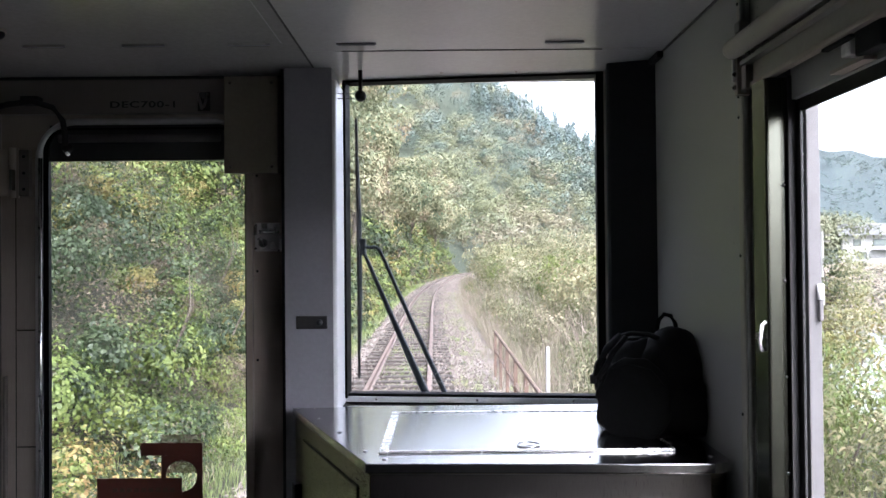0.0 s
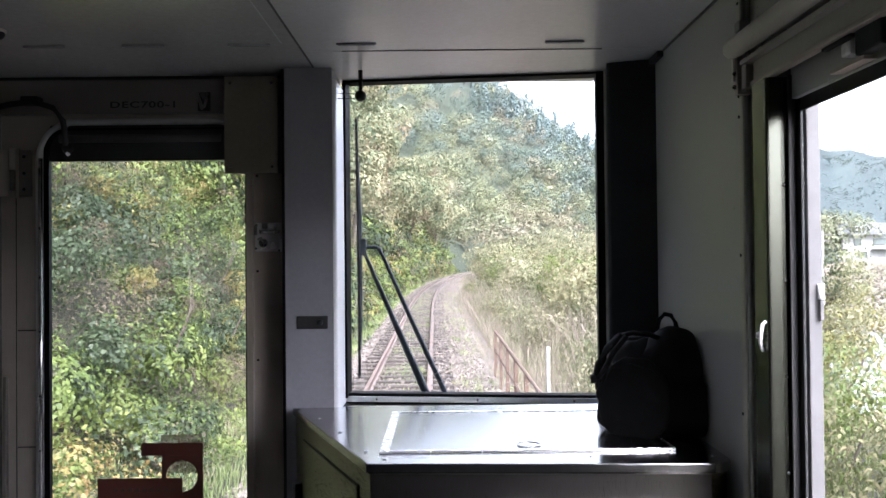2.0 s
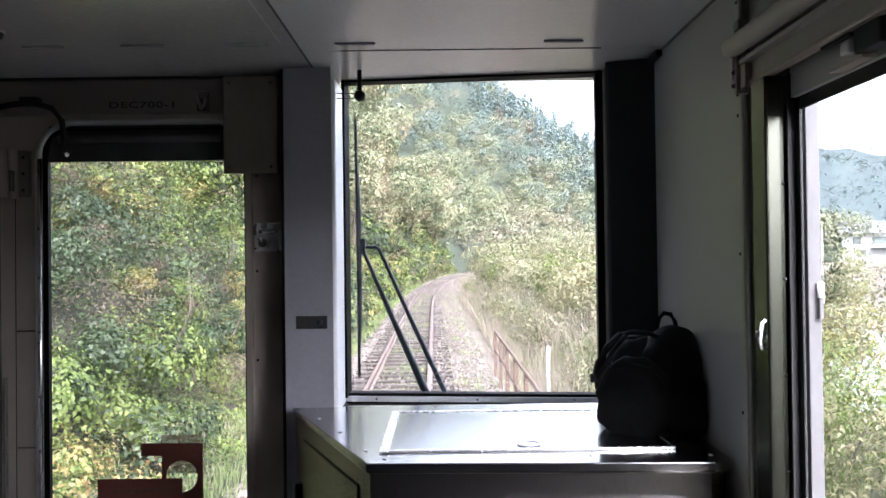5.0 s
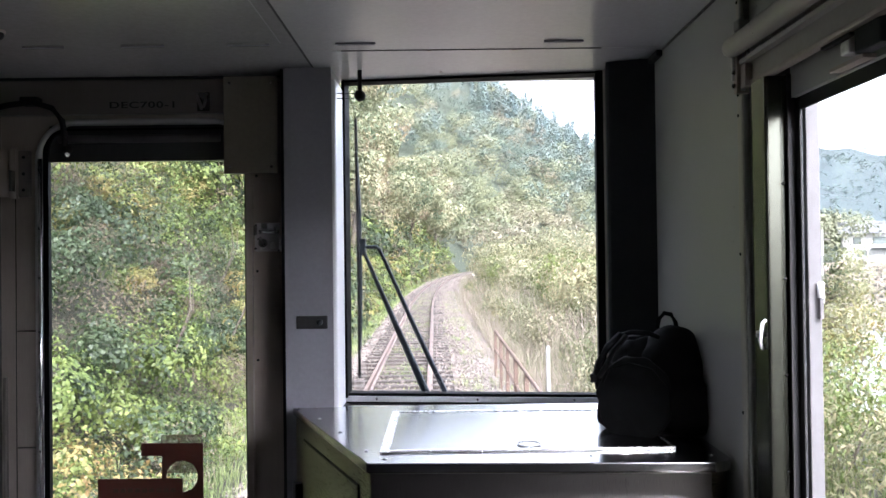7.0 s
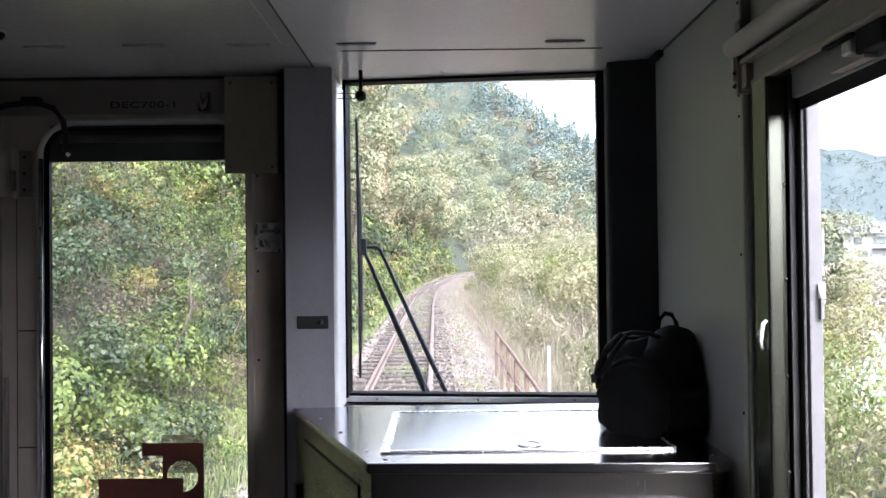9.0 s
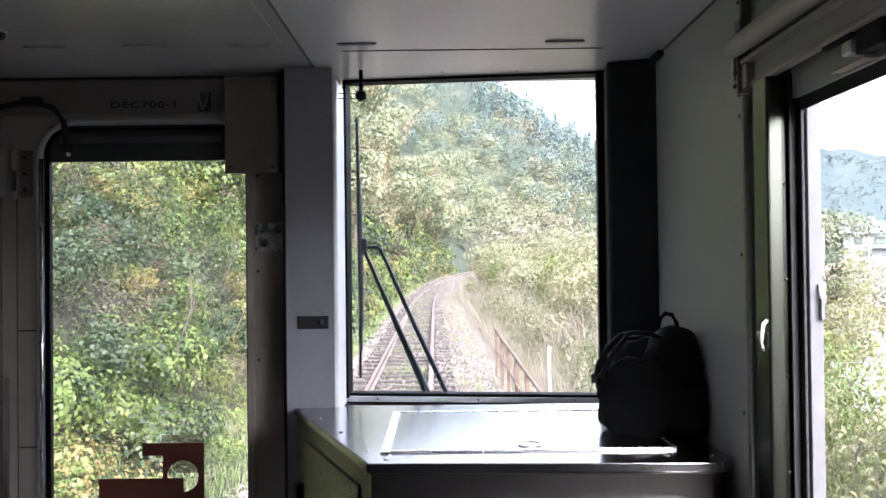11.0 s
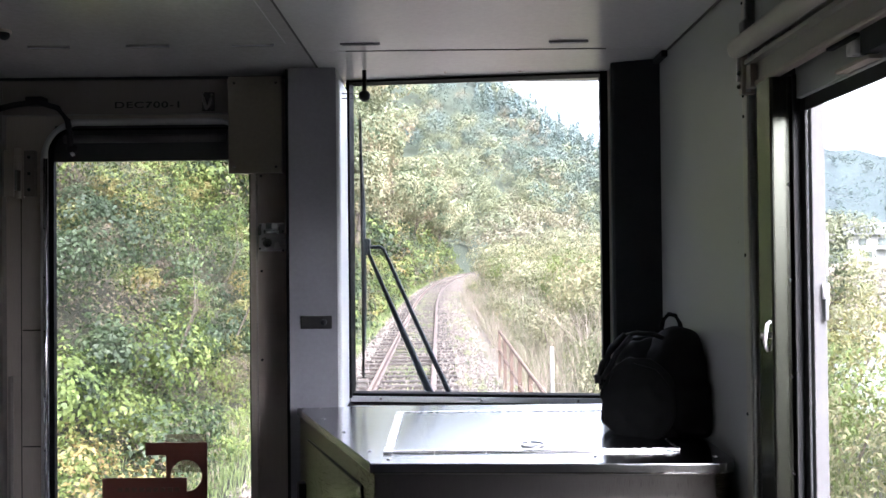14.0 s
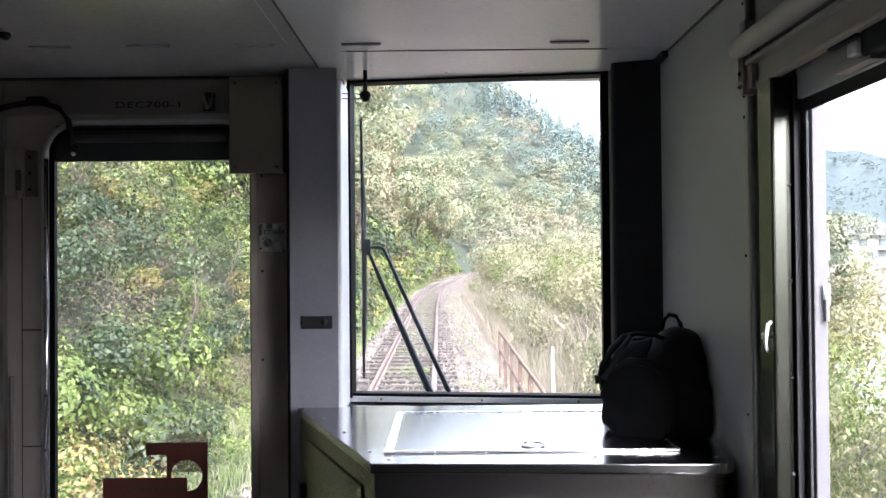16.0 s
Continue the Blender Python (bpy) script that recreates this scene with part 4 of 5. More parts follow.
part("arm", tube([(-0.196, WY + 0.012, 2.343), (-0.096, WY + 0.012, 2.115), (-0.002, WY + 0.012, 1.909), (0.045, WY + 0.012, 1.80)], 0.0055, 8, ends=0.010), WIPER, wiper)
part("motor_cap", box(-0.03, 0.07, WY + 0.023, WY + 0.03, 1.76, 1.82), WIPER, wiper, bevel=0.003)
nose = part("nose", box(-0.45, 0.70, 2.475, 2.56, FLOOR_Z - 0.3, 1.80), ALU, None, "", bevel=0.02)
tagged(nose, "plain metal front skin of the railcar", "front skin", kind="structure")


# ---- the land: one sheet shaped by the line's bed, a steep bank, a river plain and wooded hills
def line_x(y):
    """Where the line's middle runs, at y metres ahead."""
    y = np.asarray(y, dtype=float)
    return -0.84 - 0.011 * (y - 14) + np.where(y > 38, (y - 38) ** 2 / 1500.0, 0.0)


def smooth_step(a, b, v):
    t = np.clip((v - a) / (b - a), 0, 1)
    return t * t * (3 - 2 * t)


def land(x, y):
    x, y = np.asarray(x, dtype=float), np.asarray(y, dtype=float)
    yy = np.clip(y, -400, 260)
    u = x - line_x(yy)
    p = np.stack([x.ravel(), y.ravel(), 0 * x.ravel()], axis=1)
    rough = (lump(p, 0.35) * 0.5 + lump(p, 0.9, 2.0) * 0.25).reshape(x.shape)
    bed = -0.24 - 0.22 * smooth_step(1.4, 2.5, np.abs(u))
    left = np.where(u < -3.0, np.minimum(1.35 * (-u - 3.0), 5.0 + 0.62 * (-u - 6.7)), 0)
    left = np.minimum(left, 120.0) + rough * smooth_step(-2.8, -5, u)
    right = -3.2 * smooth_step(7, 15, u) + 4.6 * smooth_step(36, 62, u) + rough * 0.3 * smooth_step(2.6, 6, u)
    z = bed + np.where(u < 0, left, right)
    ridge = 83 - 0.42 * (x - 18) - 0.0009 * np.maximum(x - 18, 0) ** 2
    ahead = smooth_step(150, 430, y - 0.25 * np.abs(x)) * np.clip(ridge, 0, 150) * smooth_step(260, 120, x)
    far = 150 * np.exp(-((x - 620) / 420) ** 2 - ((y - 1250) / 330) ** 2) + 62 * np.exp(-((x - 250) / 260) ** 2 - ((y - 1100) / 300) ** 2)
    far = far + 48 * np.exp(-((x - 900) / 350) ** 2 - ((y - 500) / 420) ** 2)
    hills = np.maximum(ahead, far)
    p2 = p * 0.02
    hills = hills * (1 + 0.10 * lump(p2, 1.0).reshape(x.shape) + 0.05 * lump(p2, 2.7, 1).reshape(x.shape))
    return z + np.maximum(hills - 0.7 * np.maximum(z, 0), 0)


def graded(a, b, fine_a, fine_b, step, n, m):
    inner = np.arange(fine_a, fine_b + step * 0.5, step)
    lo = fine_a - np.geomspace(step, fine_a - a, n)[::-1]
    hi = fine_b + np.geomspace(step, b - fine_b, m)
    return np.concatenate([lo, inner, hi])


xs, ys = graded(-2500, 3000, -14, 24, 0.5, 50, 150), graded(-1500, 3500, -12, 70, 0.6, 50, 170)
gx, gy = np.meshgrid(xs, ys)
gz = land(gx, gy)
nx, ny = len(xs), len(ys)
idx = np.arange(nx * ny).reshape(ny, nx)
quads = np.stack([idx[:-1, :-1], idx[:-1, 1:], idx[1:, 1:], idx[1:, :-1]], axis=-1).reshape(-1, 4)
me = bpy.data.meshes.new("ground")
me.from_pydata(np.stack([gx, gy, gz], axis=-1).reshape(-1, 3).tolist(), [], quads.tolist())
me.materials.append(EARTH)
me.shade_smooth()
ground = tagged(new("ground", me), "earthy ground with litter falling from a steep bank to a river plain", "ground", kind="structure")


# ---- the line: rails, sleepers, ballast
track = thing("railway_track", "single rusty narrow-gauge railway line on stony ballast", "railway track", kind="structure")


def rail(off):
    bm = bmesh.new()
    prof = [(-0.0325, 0), (0.0325, 0), (0.0325, -0.035), (0.009, -0.045), (0.009, -0.125), (0.061, -0.14), (0.061, -0.153), (-0.061, -0.153), (-0.061, -0.14), (-0.009, -0.125), (-0.009, -0.045), (-0.0325, -0.035)]
    rings = []
    for y in [-30 + 3 * i for i in range(95)]:
        x = float(line_x(y)) + off
        rings.append([bm.verts.new((x + a, y, b)) for a, b in prof])
    for a, b in zip(rings, rings[1:]):
        for j in range(12):
            bm.faces.new((a[j], a[(j + 1) % 12], b[(j + 1) % 12], b[j]))
    bmesh.ops.recalc_face_normals(bm, faces=bm.faces[:])
    return part("rail", bm, RAIL_TOP, track, "rust-brown steel rail")


rail(-0.566)
rail(0.566)
first = part("sleeper", box(-1.05, 1.05, -0.11, 0.11, -0.29, -0.165), TIMBER, track, "grey weathered timber sleeper", bevel=0.012)
for i in range(170):
    s = first if i == 0 else new("sleeper", first.data)
    s.parent = track
    y = 3.0 + 0.66 * i
    s.location = (float(line_x(y)) + random.uniform(-0.03, 0.03), y, random.uniform(0.015, 0.04))
    s.rotation_euler = (0, 0, radians(random.uniform(-1.5, 1.5)))

bm = bmesh.new()
rows = []
for i in range(190):
    y = -20 + i * (0.9 if i < 110 else 1.1)
    x = float(line_x(y))
    rows.append([bm.verts.new((x + o, y, z + 0.012 * math.sin(i * 2.1 + o * 5))) for o, z in ((-2.1, -0.46), (-1.45, -0.225), (-0.8, -0.205), (0, -0.20), (0.8, -0.205), (1.5, -0.225), (2.7, -0.44))])
for p_, q_ in zip(rows, rows[1:]):
    for j in range(6):
        bm.faces.new((p_[j], p_[j + 1], q_[j + 1], q_[j]))
part("ballast_bed", bm, STONE, track, "packed reddish-grey ballast bed", smooth=True)

n = 42000
sy = 5 + 125 * RNG.random(n) ** 1.8
su = np.where(RNG.random(n) < 0.6, RNG.uniform(-1.6, 1.6, n), RNG.uniform(0.7, 2.5, n))
keep = ~((np.abs(np.abs(su) - 0.566) < 0.07))
sy, su = sy[keep], su[keep]
n = len(sy)
sx = line_x(sy) + su
sz = land(sx, sy) + RNG.uniform(0.004, 0.035, n) + 0.06 * (RNG.random(n) < 0.3) * (np.abs(su) < 1.25)
r = RNG.uniform(0.012, 0.032, n) * (1 + sy / 70)
up = unit(RNG.normal(0, 1, (n, 3)))
t1 = unit(np.cross(up, RNG.normal(0, 1, (n, 3))))
t2 = np.cross(up, t1)
c = np.stack([sx, sy, sz], axis=1)
tips = [c + up * r[:, None]]
for k in range(3):
    a_ = 2.094 * k
    tips.append(c + (t1 * math.cos(a_) * 1.3 + t2 * math.sin(a_) - up * 0.45) * r[:, None])
stones_me = np.concatenate([np.stack([tips[i], tips[j], tips[k]], axis=1) for i, j, k in ((0, 1, 2), (0, 2, 3), (0, 3, 1), (1, 3, 2))], axis=0)
ballast = raw_mesh("ballast", stones_me, 3, STONE)
tagged(ballast, "loose reddish-grey ballast stones between and beside the rails", "ballast", kind="stuff")


# ---- greenery
def foliage(name, quads_, material, label, category):
    ob = raw_mesh(name, quads_, 4, material)
    return tagged(ob, label, category, kind="stuff")


# steep bank beside the line, hung with creepers and shrubs in clumps of several kinds
def bank_leaves(n, y0, y1, size, power=1.0):
    y = y0 + (y1 - y0) * RNG.random(n) ** power
    u = -2.3 - 7.5 * RNG.random(n) ** 1.05
    x = line_x(y) + u
    p = np.stack([x, y, land(x, y)], axis=1)
    bulge = 0.25 + 0.3 * lump(p, 1.0, 1.0) + 0.2 * lump(p, 2.4, 4.0)
    nrm = np.tile(np.array([[0.75, -0.25, 0.6]]), (n, 1))
    p = p + unit(nrm) * (np.clip(bulge, 0.03, 2) * RNG.uniform(0.2, 1.05, n))[:, None]
    return leaf_quads(p, nrm, size * RNG.uniform(0.5, 1.35, n), 0.62, 0.6)


def foot_leaves(n):
    y = RNG.uniform(5.5, 26, n)
    x = line_x(y) + RNG.uniform(-3.9, -1.9, n)
    p = np.stack([x, y, land(x, y)], axis=1)
    p[:, 2] += RNG.random(n) * np.clip(0.25 + 0.3 * lump(p, 1.6, 5.0), 0.04, 1)
    return leaf_quads(p, np.tile(np.array([[0.3, -0.3, 0.8]]), (n, 1)), 0.07 * RNG.uniform(0.5, 1.4, n), 0.4, 0.5)


def leafy_clumps(c, r, per, leaf, slim=0.6, droop=0.5, tall=0.85, jitter=0.35):
    """Leaves over uneven clumps round c of radius r, facing outwards and up."""
    n = len(c)
    idx = np.repeat(np.arange(n), per)
    d = unit(RNG.normal(0, 1, (n * per, 3)) + np.array([0.35, -0.35, 0.3]))
    ph = RNG.uniform(0, 9, n)[idx]
    swell = 1 + 0.32 * np.sin(d[:, 0] * 4 + ph) * np.sin(d[:, 2] * 5 + 1.7 * ph) + 0.15 * np.sin(d[:, 1] * 9 + ph)
    p = c[idx] + d * (r[idx] * swell * RNG.uniform(0.7, 1.06, n * per))[:, None] * np.array([1, 1, tall])
    return leaf_quads(p, d + np.array([0, 0, 0.35]), leaf * RNG.uniform(0.55, 1.4, n * per), slim, droop, jitter)


def bank_clumps(n, y0, y1, u0, u1, r0, r1, power, out):
    """Places and sizes of clumps strewn over the bank."""
    y = y0 + (y1 - y0) * RNG.random(n) ** power
    x = line_x(y) + RNG.uniform(u1, u0, n)
    r = r0 + (r1 - r0) * RNG.random(n) ** 1.8
    p = np.stack([x, y, land(x, y)], axis=1) + np.array([[0.6, -0.2, 0.55]]) * (RNG.uniform(0.0, out, n) + 0.35 * r)[:, None]
    return p, r


BANK_KINDS = [("dark_ivy", LEAF_DARK, 125, 0.078, 0.7, "dark green ivy hanging in clumps on the steep bank"),
              ("green_creeper", LEAF_FRESH, 110, 0.090, 0.62, "fresh green broad-leaved creeper on the steep bank"),
              ("yellow_creeper", LEAF_YELLOW, 52, 0.080, 0.55, "yellowing autumn creeper on the steep bank"),
              ("brown_vines", LEAF_WITHER, 105, 0.062, 0.32, "withered brown vine tangle on the steep bank")]
for name_, material_, count_, leaf_, slim_, label_ in BANK_KINDS:
    p_, r_ = bank_clumps(count_, 5.5, 24, -2.9, -8.6, 0.22, 0.85, 1.15, 0.95)
    far_p, far_r = bank_clumps(int(count_ * 0.9), 23, 60, -2.9, -8.0, 0.5, 1.3, 1.2, 0.9)
    end_p, end_r = bank_clumps(int(count_ * 0.55), 58, 140, -3.2, -9.0, 0.8, 2.2, 1.1, 1.4)
    foliage(name_, np.concatenate([leafy_clumps(p_, r_, 520, leaf_ * 0.76, slim_), leafy_clumps(far_p, far_r, 150, leaf_ * 2.0, slim_), leafy_clumps(end_p, end_r, 120, leaf_ * 4.0, slim_)]), material_, label_, "bank foliage")
foliage("bank_creepers", np.concatenate([bank_leaves(26000, 5.5, 24, 0.070, 1.1), bank_leaves(20000, 22, 70, 0.19, 1.2), bank_leaves(10000, 70, 150, 0.36)]), LEAF_IVY,
        "dense low creepers with green and browning leaves on the bank", "bank foliage")
foliage("bank_foot_weeds", foot_leaves(20000), LEAF_FRESH, "bright green weeds along the foot of the bank", "weeds")


def tree(base, h, crown_r, n, leaf, material, label, seed, lean=(0.0, 0.0), bare=0.25, category="tree", group=""):
    bx, by = base
    bz = float(land(np.array([bx]), np.array([by]))[0]) - 0.15
    t = thing("tree", label, category, (bx, by, bz), group)
    rnd = random.Random(seed)
    top = Vector((lean[0], lean[1], h * 0.9))
    pts = [Vector((0, 0, 0)).lerp(top, k / 6) + Vector((rnd.uniform(-1, 1), rnd.uniform(-1, 1), 0)) * 0.03 * h * (k > 0) for k in range(7)]
    part("trunk", tube(pts, 0.022 * h + 0.02, 8, ends=0.01), BARK, t)
    q, nr = [], []
    for k in range(9):
        f = rnd.uniform(0.32, 0.95)
        start = Vector((0, 0, 0)).lerp(top, f)
        a = rnd.uniform(0, 6.28)
        reach = crown_r * rnd.uniform(0.55, 1.0) * (1.15 - 0.5 * f)
        end = start + Vector((math.cos(a) * reach, math.sin(a) * reach, reach * rnd.uniform(0.1, 0.7)))
        midp = start.lerp(end, 0.5) + Vector((0, 0, -0.08 * reach))
        part("limb", tube([start, midp, end], 0.010 * h, 6, ends=0.008), BARK, t)
        rr = crown_r * rnd.uniform(0.38, 0.62)
        p_, d_ = crown_points(end, (rr, rr, rr * 0.75), n // 9, seed + k, bare, 0.35)
        q.append(p_)
        nr.append(d_ + np.array([0, 0, 0.4]))
    p_ = np.concatenate(q)
    crown = raw_mesh("crown", leaf_quads(p_, np.concatenate(nr), leaf * RNG.uniform(0.6, 1.3, len(p_)), 0.6, 0.5), 4, material, t)
    crown["kind"] = "stuff"
    return t


TREES = [(-8.4, 17, 7.5, 2.4), (-7.6, 22, 9, 2.8), (-5.2, 25, 8, 2.5), (-6.4, 31, 10, 3.2), (-5.0, 37, 8.5, 2.7), (-6.2, 44, 11, 3.4), (-5.2, 52, 9, 3.0), (-6.0, 61, 11, 3.6), (-5.2, 72, 10, 3.4),
         (-6.5, 84, 12, 4.0), (-5.0, 98, 11, 3.8), (-6.5, 114, 12, 4.2), (-5.5, 132, 12, 4.4), (-9.5, 28, 10, 3.4), (-10.5, 40, 11, 3.8), (-10, 56, 12, 4.0), (-10, 76, 12, 4.2), (-9.5, 11, 6.5, 2.3)]
for i, (u, y, h, r_) in enumerate(TREES):
    tree((float(line_x(y)) + u, y), h, r_, 8000, 0.11 + 0.0021 * y, LEAF_TREE, ("yellowing broadleaf tree leaning from the bank", "olive-green broadleaf tree above the line", "browning broadleaf tree with bare limbs")[i % 3], 11 + i, (1.0 + 0.04 * h, -0.4), 0.2 + 0.1 * (i % 3), group="trees on the bank")


# bare stems and vines in the bank's growth
for i in range(4):
    y = 8.5 + 3.4 * i
    u = -3.6 - random.uniform(0, 1.2)
    x = float(line_x(y)) + u
    z = float(land(np.array([x]), np.array([y]))[0])
    stem = thing("bare_stem", "thin bare brown stem bending out of the bank's creepers", "stem", (x, y, z), "bare stems")
    bend = random.uniform(-0.9, 0.9)
    part("stem", tube([(0, 0, -0.1), (0.45, 0.15 * bend, 0.6), (0.70, 0.5 * bend, 1.2), (0.72, 1.0 * bend, 1.8)], 0.022, 6, ends=0.006), BARK, stem)
    part("twig", tube([(0.55, 0.28 * bend, 0.8), (0.8, 0.1 * bend - 0.3, 1.2), (0.85, -0.5, 1.6)], 0.014, 5, ends=0.004), BARK, stem)


# shrubs on the river side
def shrub(x, y, r, h, n, leaf, seed, material=LEAF_BUSH):
    z = float(land(np.array([x]), np.array([y]))[0])
    s = thing("shrub", ("dense green shrub beside the line", "yellow-green shrub with long leaves beside the line")[seed % 2], "shrub", (x, y, z - 0.05), "shrubs beside the line")
    rnd = random.Random(seed)
    bm = bmesh.new()
    q, nr = [], []
    for k in range(7):
        a, d = rnd.uniform(0, 6.28), rnd.uniform(0.1, 0.75) * r
        hh = h * rnd.uniform(0.45, 0.85)
        end = Vector((d * math.cos(a), d * math.sin(a), hh))
        tube([(0.1 * end.x, 0.1 * end.y, 0), (0.6 * end.x, 0.6 * end.y, hh * 0.5), end], 0.03, 5, bm, ends=0.008)
        p_, d_ = crown_points(end, (r * 0.55, r * 0.55, h * 0.42), n // 7, seed + k, 0.18, 0.4)
        p_[:, 2] = np.maximum(p_[:, 2], 0.05)
        q.append(p_)
        nr.append(d_ + np.array([0, 0, 0.5]))
    part("stems", bm, BARK, s)
    p_ = np.concatenate(q)
    c_ = raw_mesh("leaves", leaf_quads(p_, np.concatenate(nr), leaf * RNG.uniform(0.5, 1.4, len(p_)), 0.36, 0.7), 4, material, s)
    c_["kind"] = "stuff"


k = 0
for y in np.arange(4.0, 12, 1.5):
    shrub(float(line_x(y)) + 4.7 + random.uniform(-0.3, 0.5), float(y), 1.3, 1.65 + random.uniform(-0.25, 0.3), 7000, 0.066, k, (LEAF_FRESH, LEAF_DARK, LEAF_BUSH, LEAF_FRESH, LEAF_YELLOW)[k % 5])
    k += 1
# unseen shrubs behind the eye, added to dim the door stile's reflection
for y in np.arange(-20.0, 3, 2.6):
    shrub(float(line_x(y)) + 5.2 + random.uniform(-0.4, 0.4), float(y), 1.9, 2.9 * random.uniform(0.85, 1.15), 2200, 0.13, k)
    k += 1
for y in np.arange(13.0, 60, 2.6):
    for lane, hgt in ((5.7, 2.3), (8.6, 3.6)):
        yy = float(y) + random.uniform(-0.6, 0.6)
        sx_ = float(line_x(yy)) + lane + random.uniform(-0.5, 0.5)
        if sx_ / yy > 0.3:
            continue
        shrub(sx_, yy, 1.9, hgt * random.uniform(0.8, 1.2), (7600 if yy < 30 else 4200) if lane < 8 else 3000, 0.080 + 0.0022 * yy, k, (LEAF_BUSH, LEAF_STRAW, LEAF_BUSH, LEAF_FRESH, LEAF_STRAW, LEAF_BUSH)[k % 6])
        k += 1
for y in np.arange(11.0, 64, 2.2):
    shrub(float(line_x(y)) + 4.0 + random.uniform(-0.5, 0.6), float(y), 1.0, 1.15 * random.uniform(0.7, 1.3), 2600, 0.062 + 0.0018 * float(y), k, (LEAF_BUSH, LEAF_STRAW)[k % 2])
    k += 1
for y in np.arange(62, 130, 6.0):
    shrub(float(line_x(y)) + 6.6 + random.uniform(-0.8, 0.8), float(y), 3.2, 3.2 * random.uniform(0.8, 1.2), 3000, 0.30, k, (LEAF_BUSH, LEAF_STRAW)[k % 2])
    k += 1
tree((12.4, 26.0), 6.2, 1.4, 5000, 0.11, LEAF_BUSH, "slender young tree by the river bank", 77, (0.2, 0.0), 0.35)


# grasses
def blades(n, u0, u1, y0, y1, h, w, power=1.5):
    y = y0 + (y1 - y0) * RNG.random(n) ** power
    x = line_x(y) + RNG.uniform(u0, u1, n)
    z = land(x, y) - 0.02
    p = np.stack([x, y, z], axis=1)
    tall = h * RNG.uniform(0.5, 1.3, n) * (1 + 0.5 * lump(p, 0.8, 3))
    lean_ = RNG.normal(0, 0.24, (n, 2))
    a = RNG.uniform(0, 3.14, n)
    wv = np.stack([np.cos(a), np.sin(a), 0 * a], axis=1) * (w * (1 + y / 25))[:, None]
    mid = p + np.stack([lean_[:, 0] * tall * 0.35, lean_[:, 1] * tall * 0.35, tall * 0.6], axis=1)
    tip = p + np.stack([lean_[:, 0] * tall, lean_[:, 1] * tall, tall], axis=1)
    return np.stack([p - wv * 0.6, mid - wv * 0.5, tip, mid + wv * 0.5], axis=1)


foliage("dry_reeds", np.concatenate([blades(11000, 2.3, 3.4, 6, 85, 0.75, 0.0085), blades(6000, 3.2, 5.8, 12, 70, 1.2, 0.010), blades(3000, 1.9, 2.5, 7, 60, 0.3, 0.005), blades(3500, -3.0, -1.9, 6, 40, 0.3, 0.006)]), LEAF_DRY, "tall dry straw-coloured grass beside the line", "dry grass")
foliage("green_weeds", np.concatenate([blades(24000, -3.2, -1.4, 5, 80, 0.22, 0.009), blades(13000, -0.5, 0.5, 8, 60, 0.11, 0.008), blades(3000, 0.9, 2.2, 8, 60, 0.14, 0.006), blades(11000, 2.4, 5.0, 6, 60, 0.5, 0.007), blades(9000, 4.0, 12, 4, 60, 0.8, 0.007)]), LEAF_GRASS, "low green weeds and grass along the line", "grass")


def verge_leaves(n):
    """Leafy weeds in patches among the dry grass of the verge."""
    y = 6 + 40 * RNG.random(n) ** 1.5
    x = line_x(y) + RNG.uniform(2.6, 5.4, n)
    p = np.stack([x, y, land(x, y)], axis=1)
    tall = np.clip(0.28 + 0.55 * lump(p, 1.3, 7.0), 0.0, 1)
    p, y, tall = p[tall > 0.12], y[tall > 0.12], tall[tall > 0.12]
    p[:, 2] += RNG.random(len(p)) ** 0.6 * tall
    return leaf_quads(p, np.tile(np.array([[-0.1, -0.4, 0.8]]), (len(p), 1)), (0.045 + 0.0014 * y) * RNG.uniform(0.5, 1.4, len(p)), 0.45, 0.5)


tuft_y = 8.5 + 36 * RNG.random(60) ** 1.4
tuft_x = line_x(tuft_y) + np.where(RNG.random(60) < 0.75, RNG.uniform(0.95, 2.3, 60), RNG.uniform(-0.4, 0.4, 60))
foliage("ballast_tufts", leafy_clumps(np.stack([tuft_x, tuft_y, land(tuft_x, tuft_y) + 0.06], axis=1), RNG.uniform(0.07, 0.22, 60), 70, 0.05, 0.35, 0.3, 0.7), LEAF_GRASS, "small green weed tufts growing in the ballast", "weeds")
foliage("verge_weeds", verge_leaves(40000), LEAF_BUSH, "low leafy weeds in patches among the dry grass", "weeds")


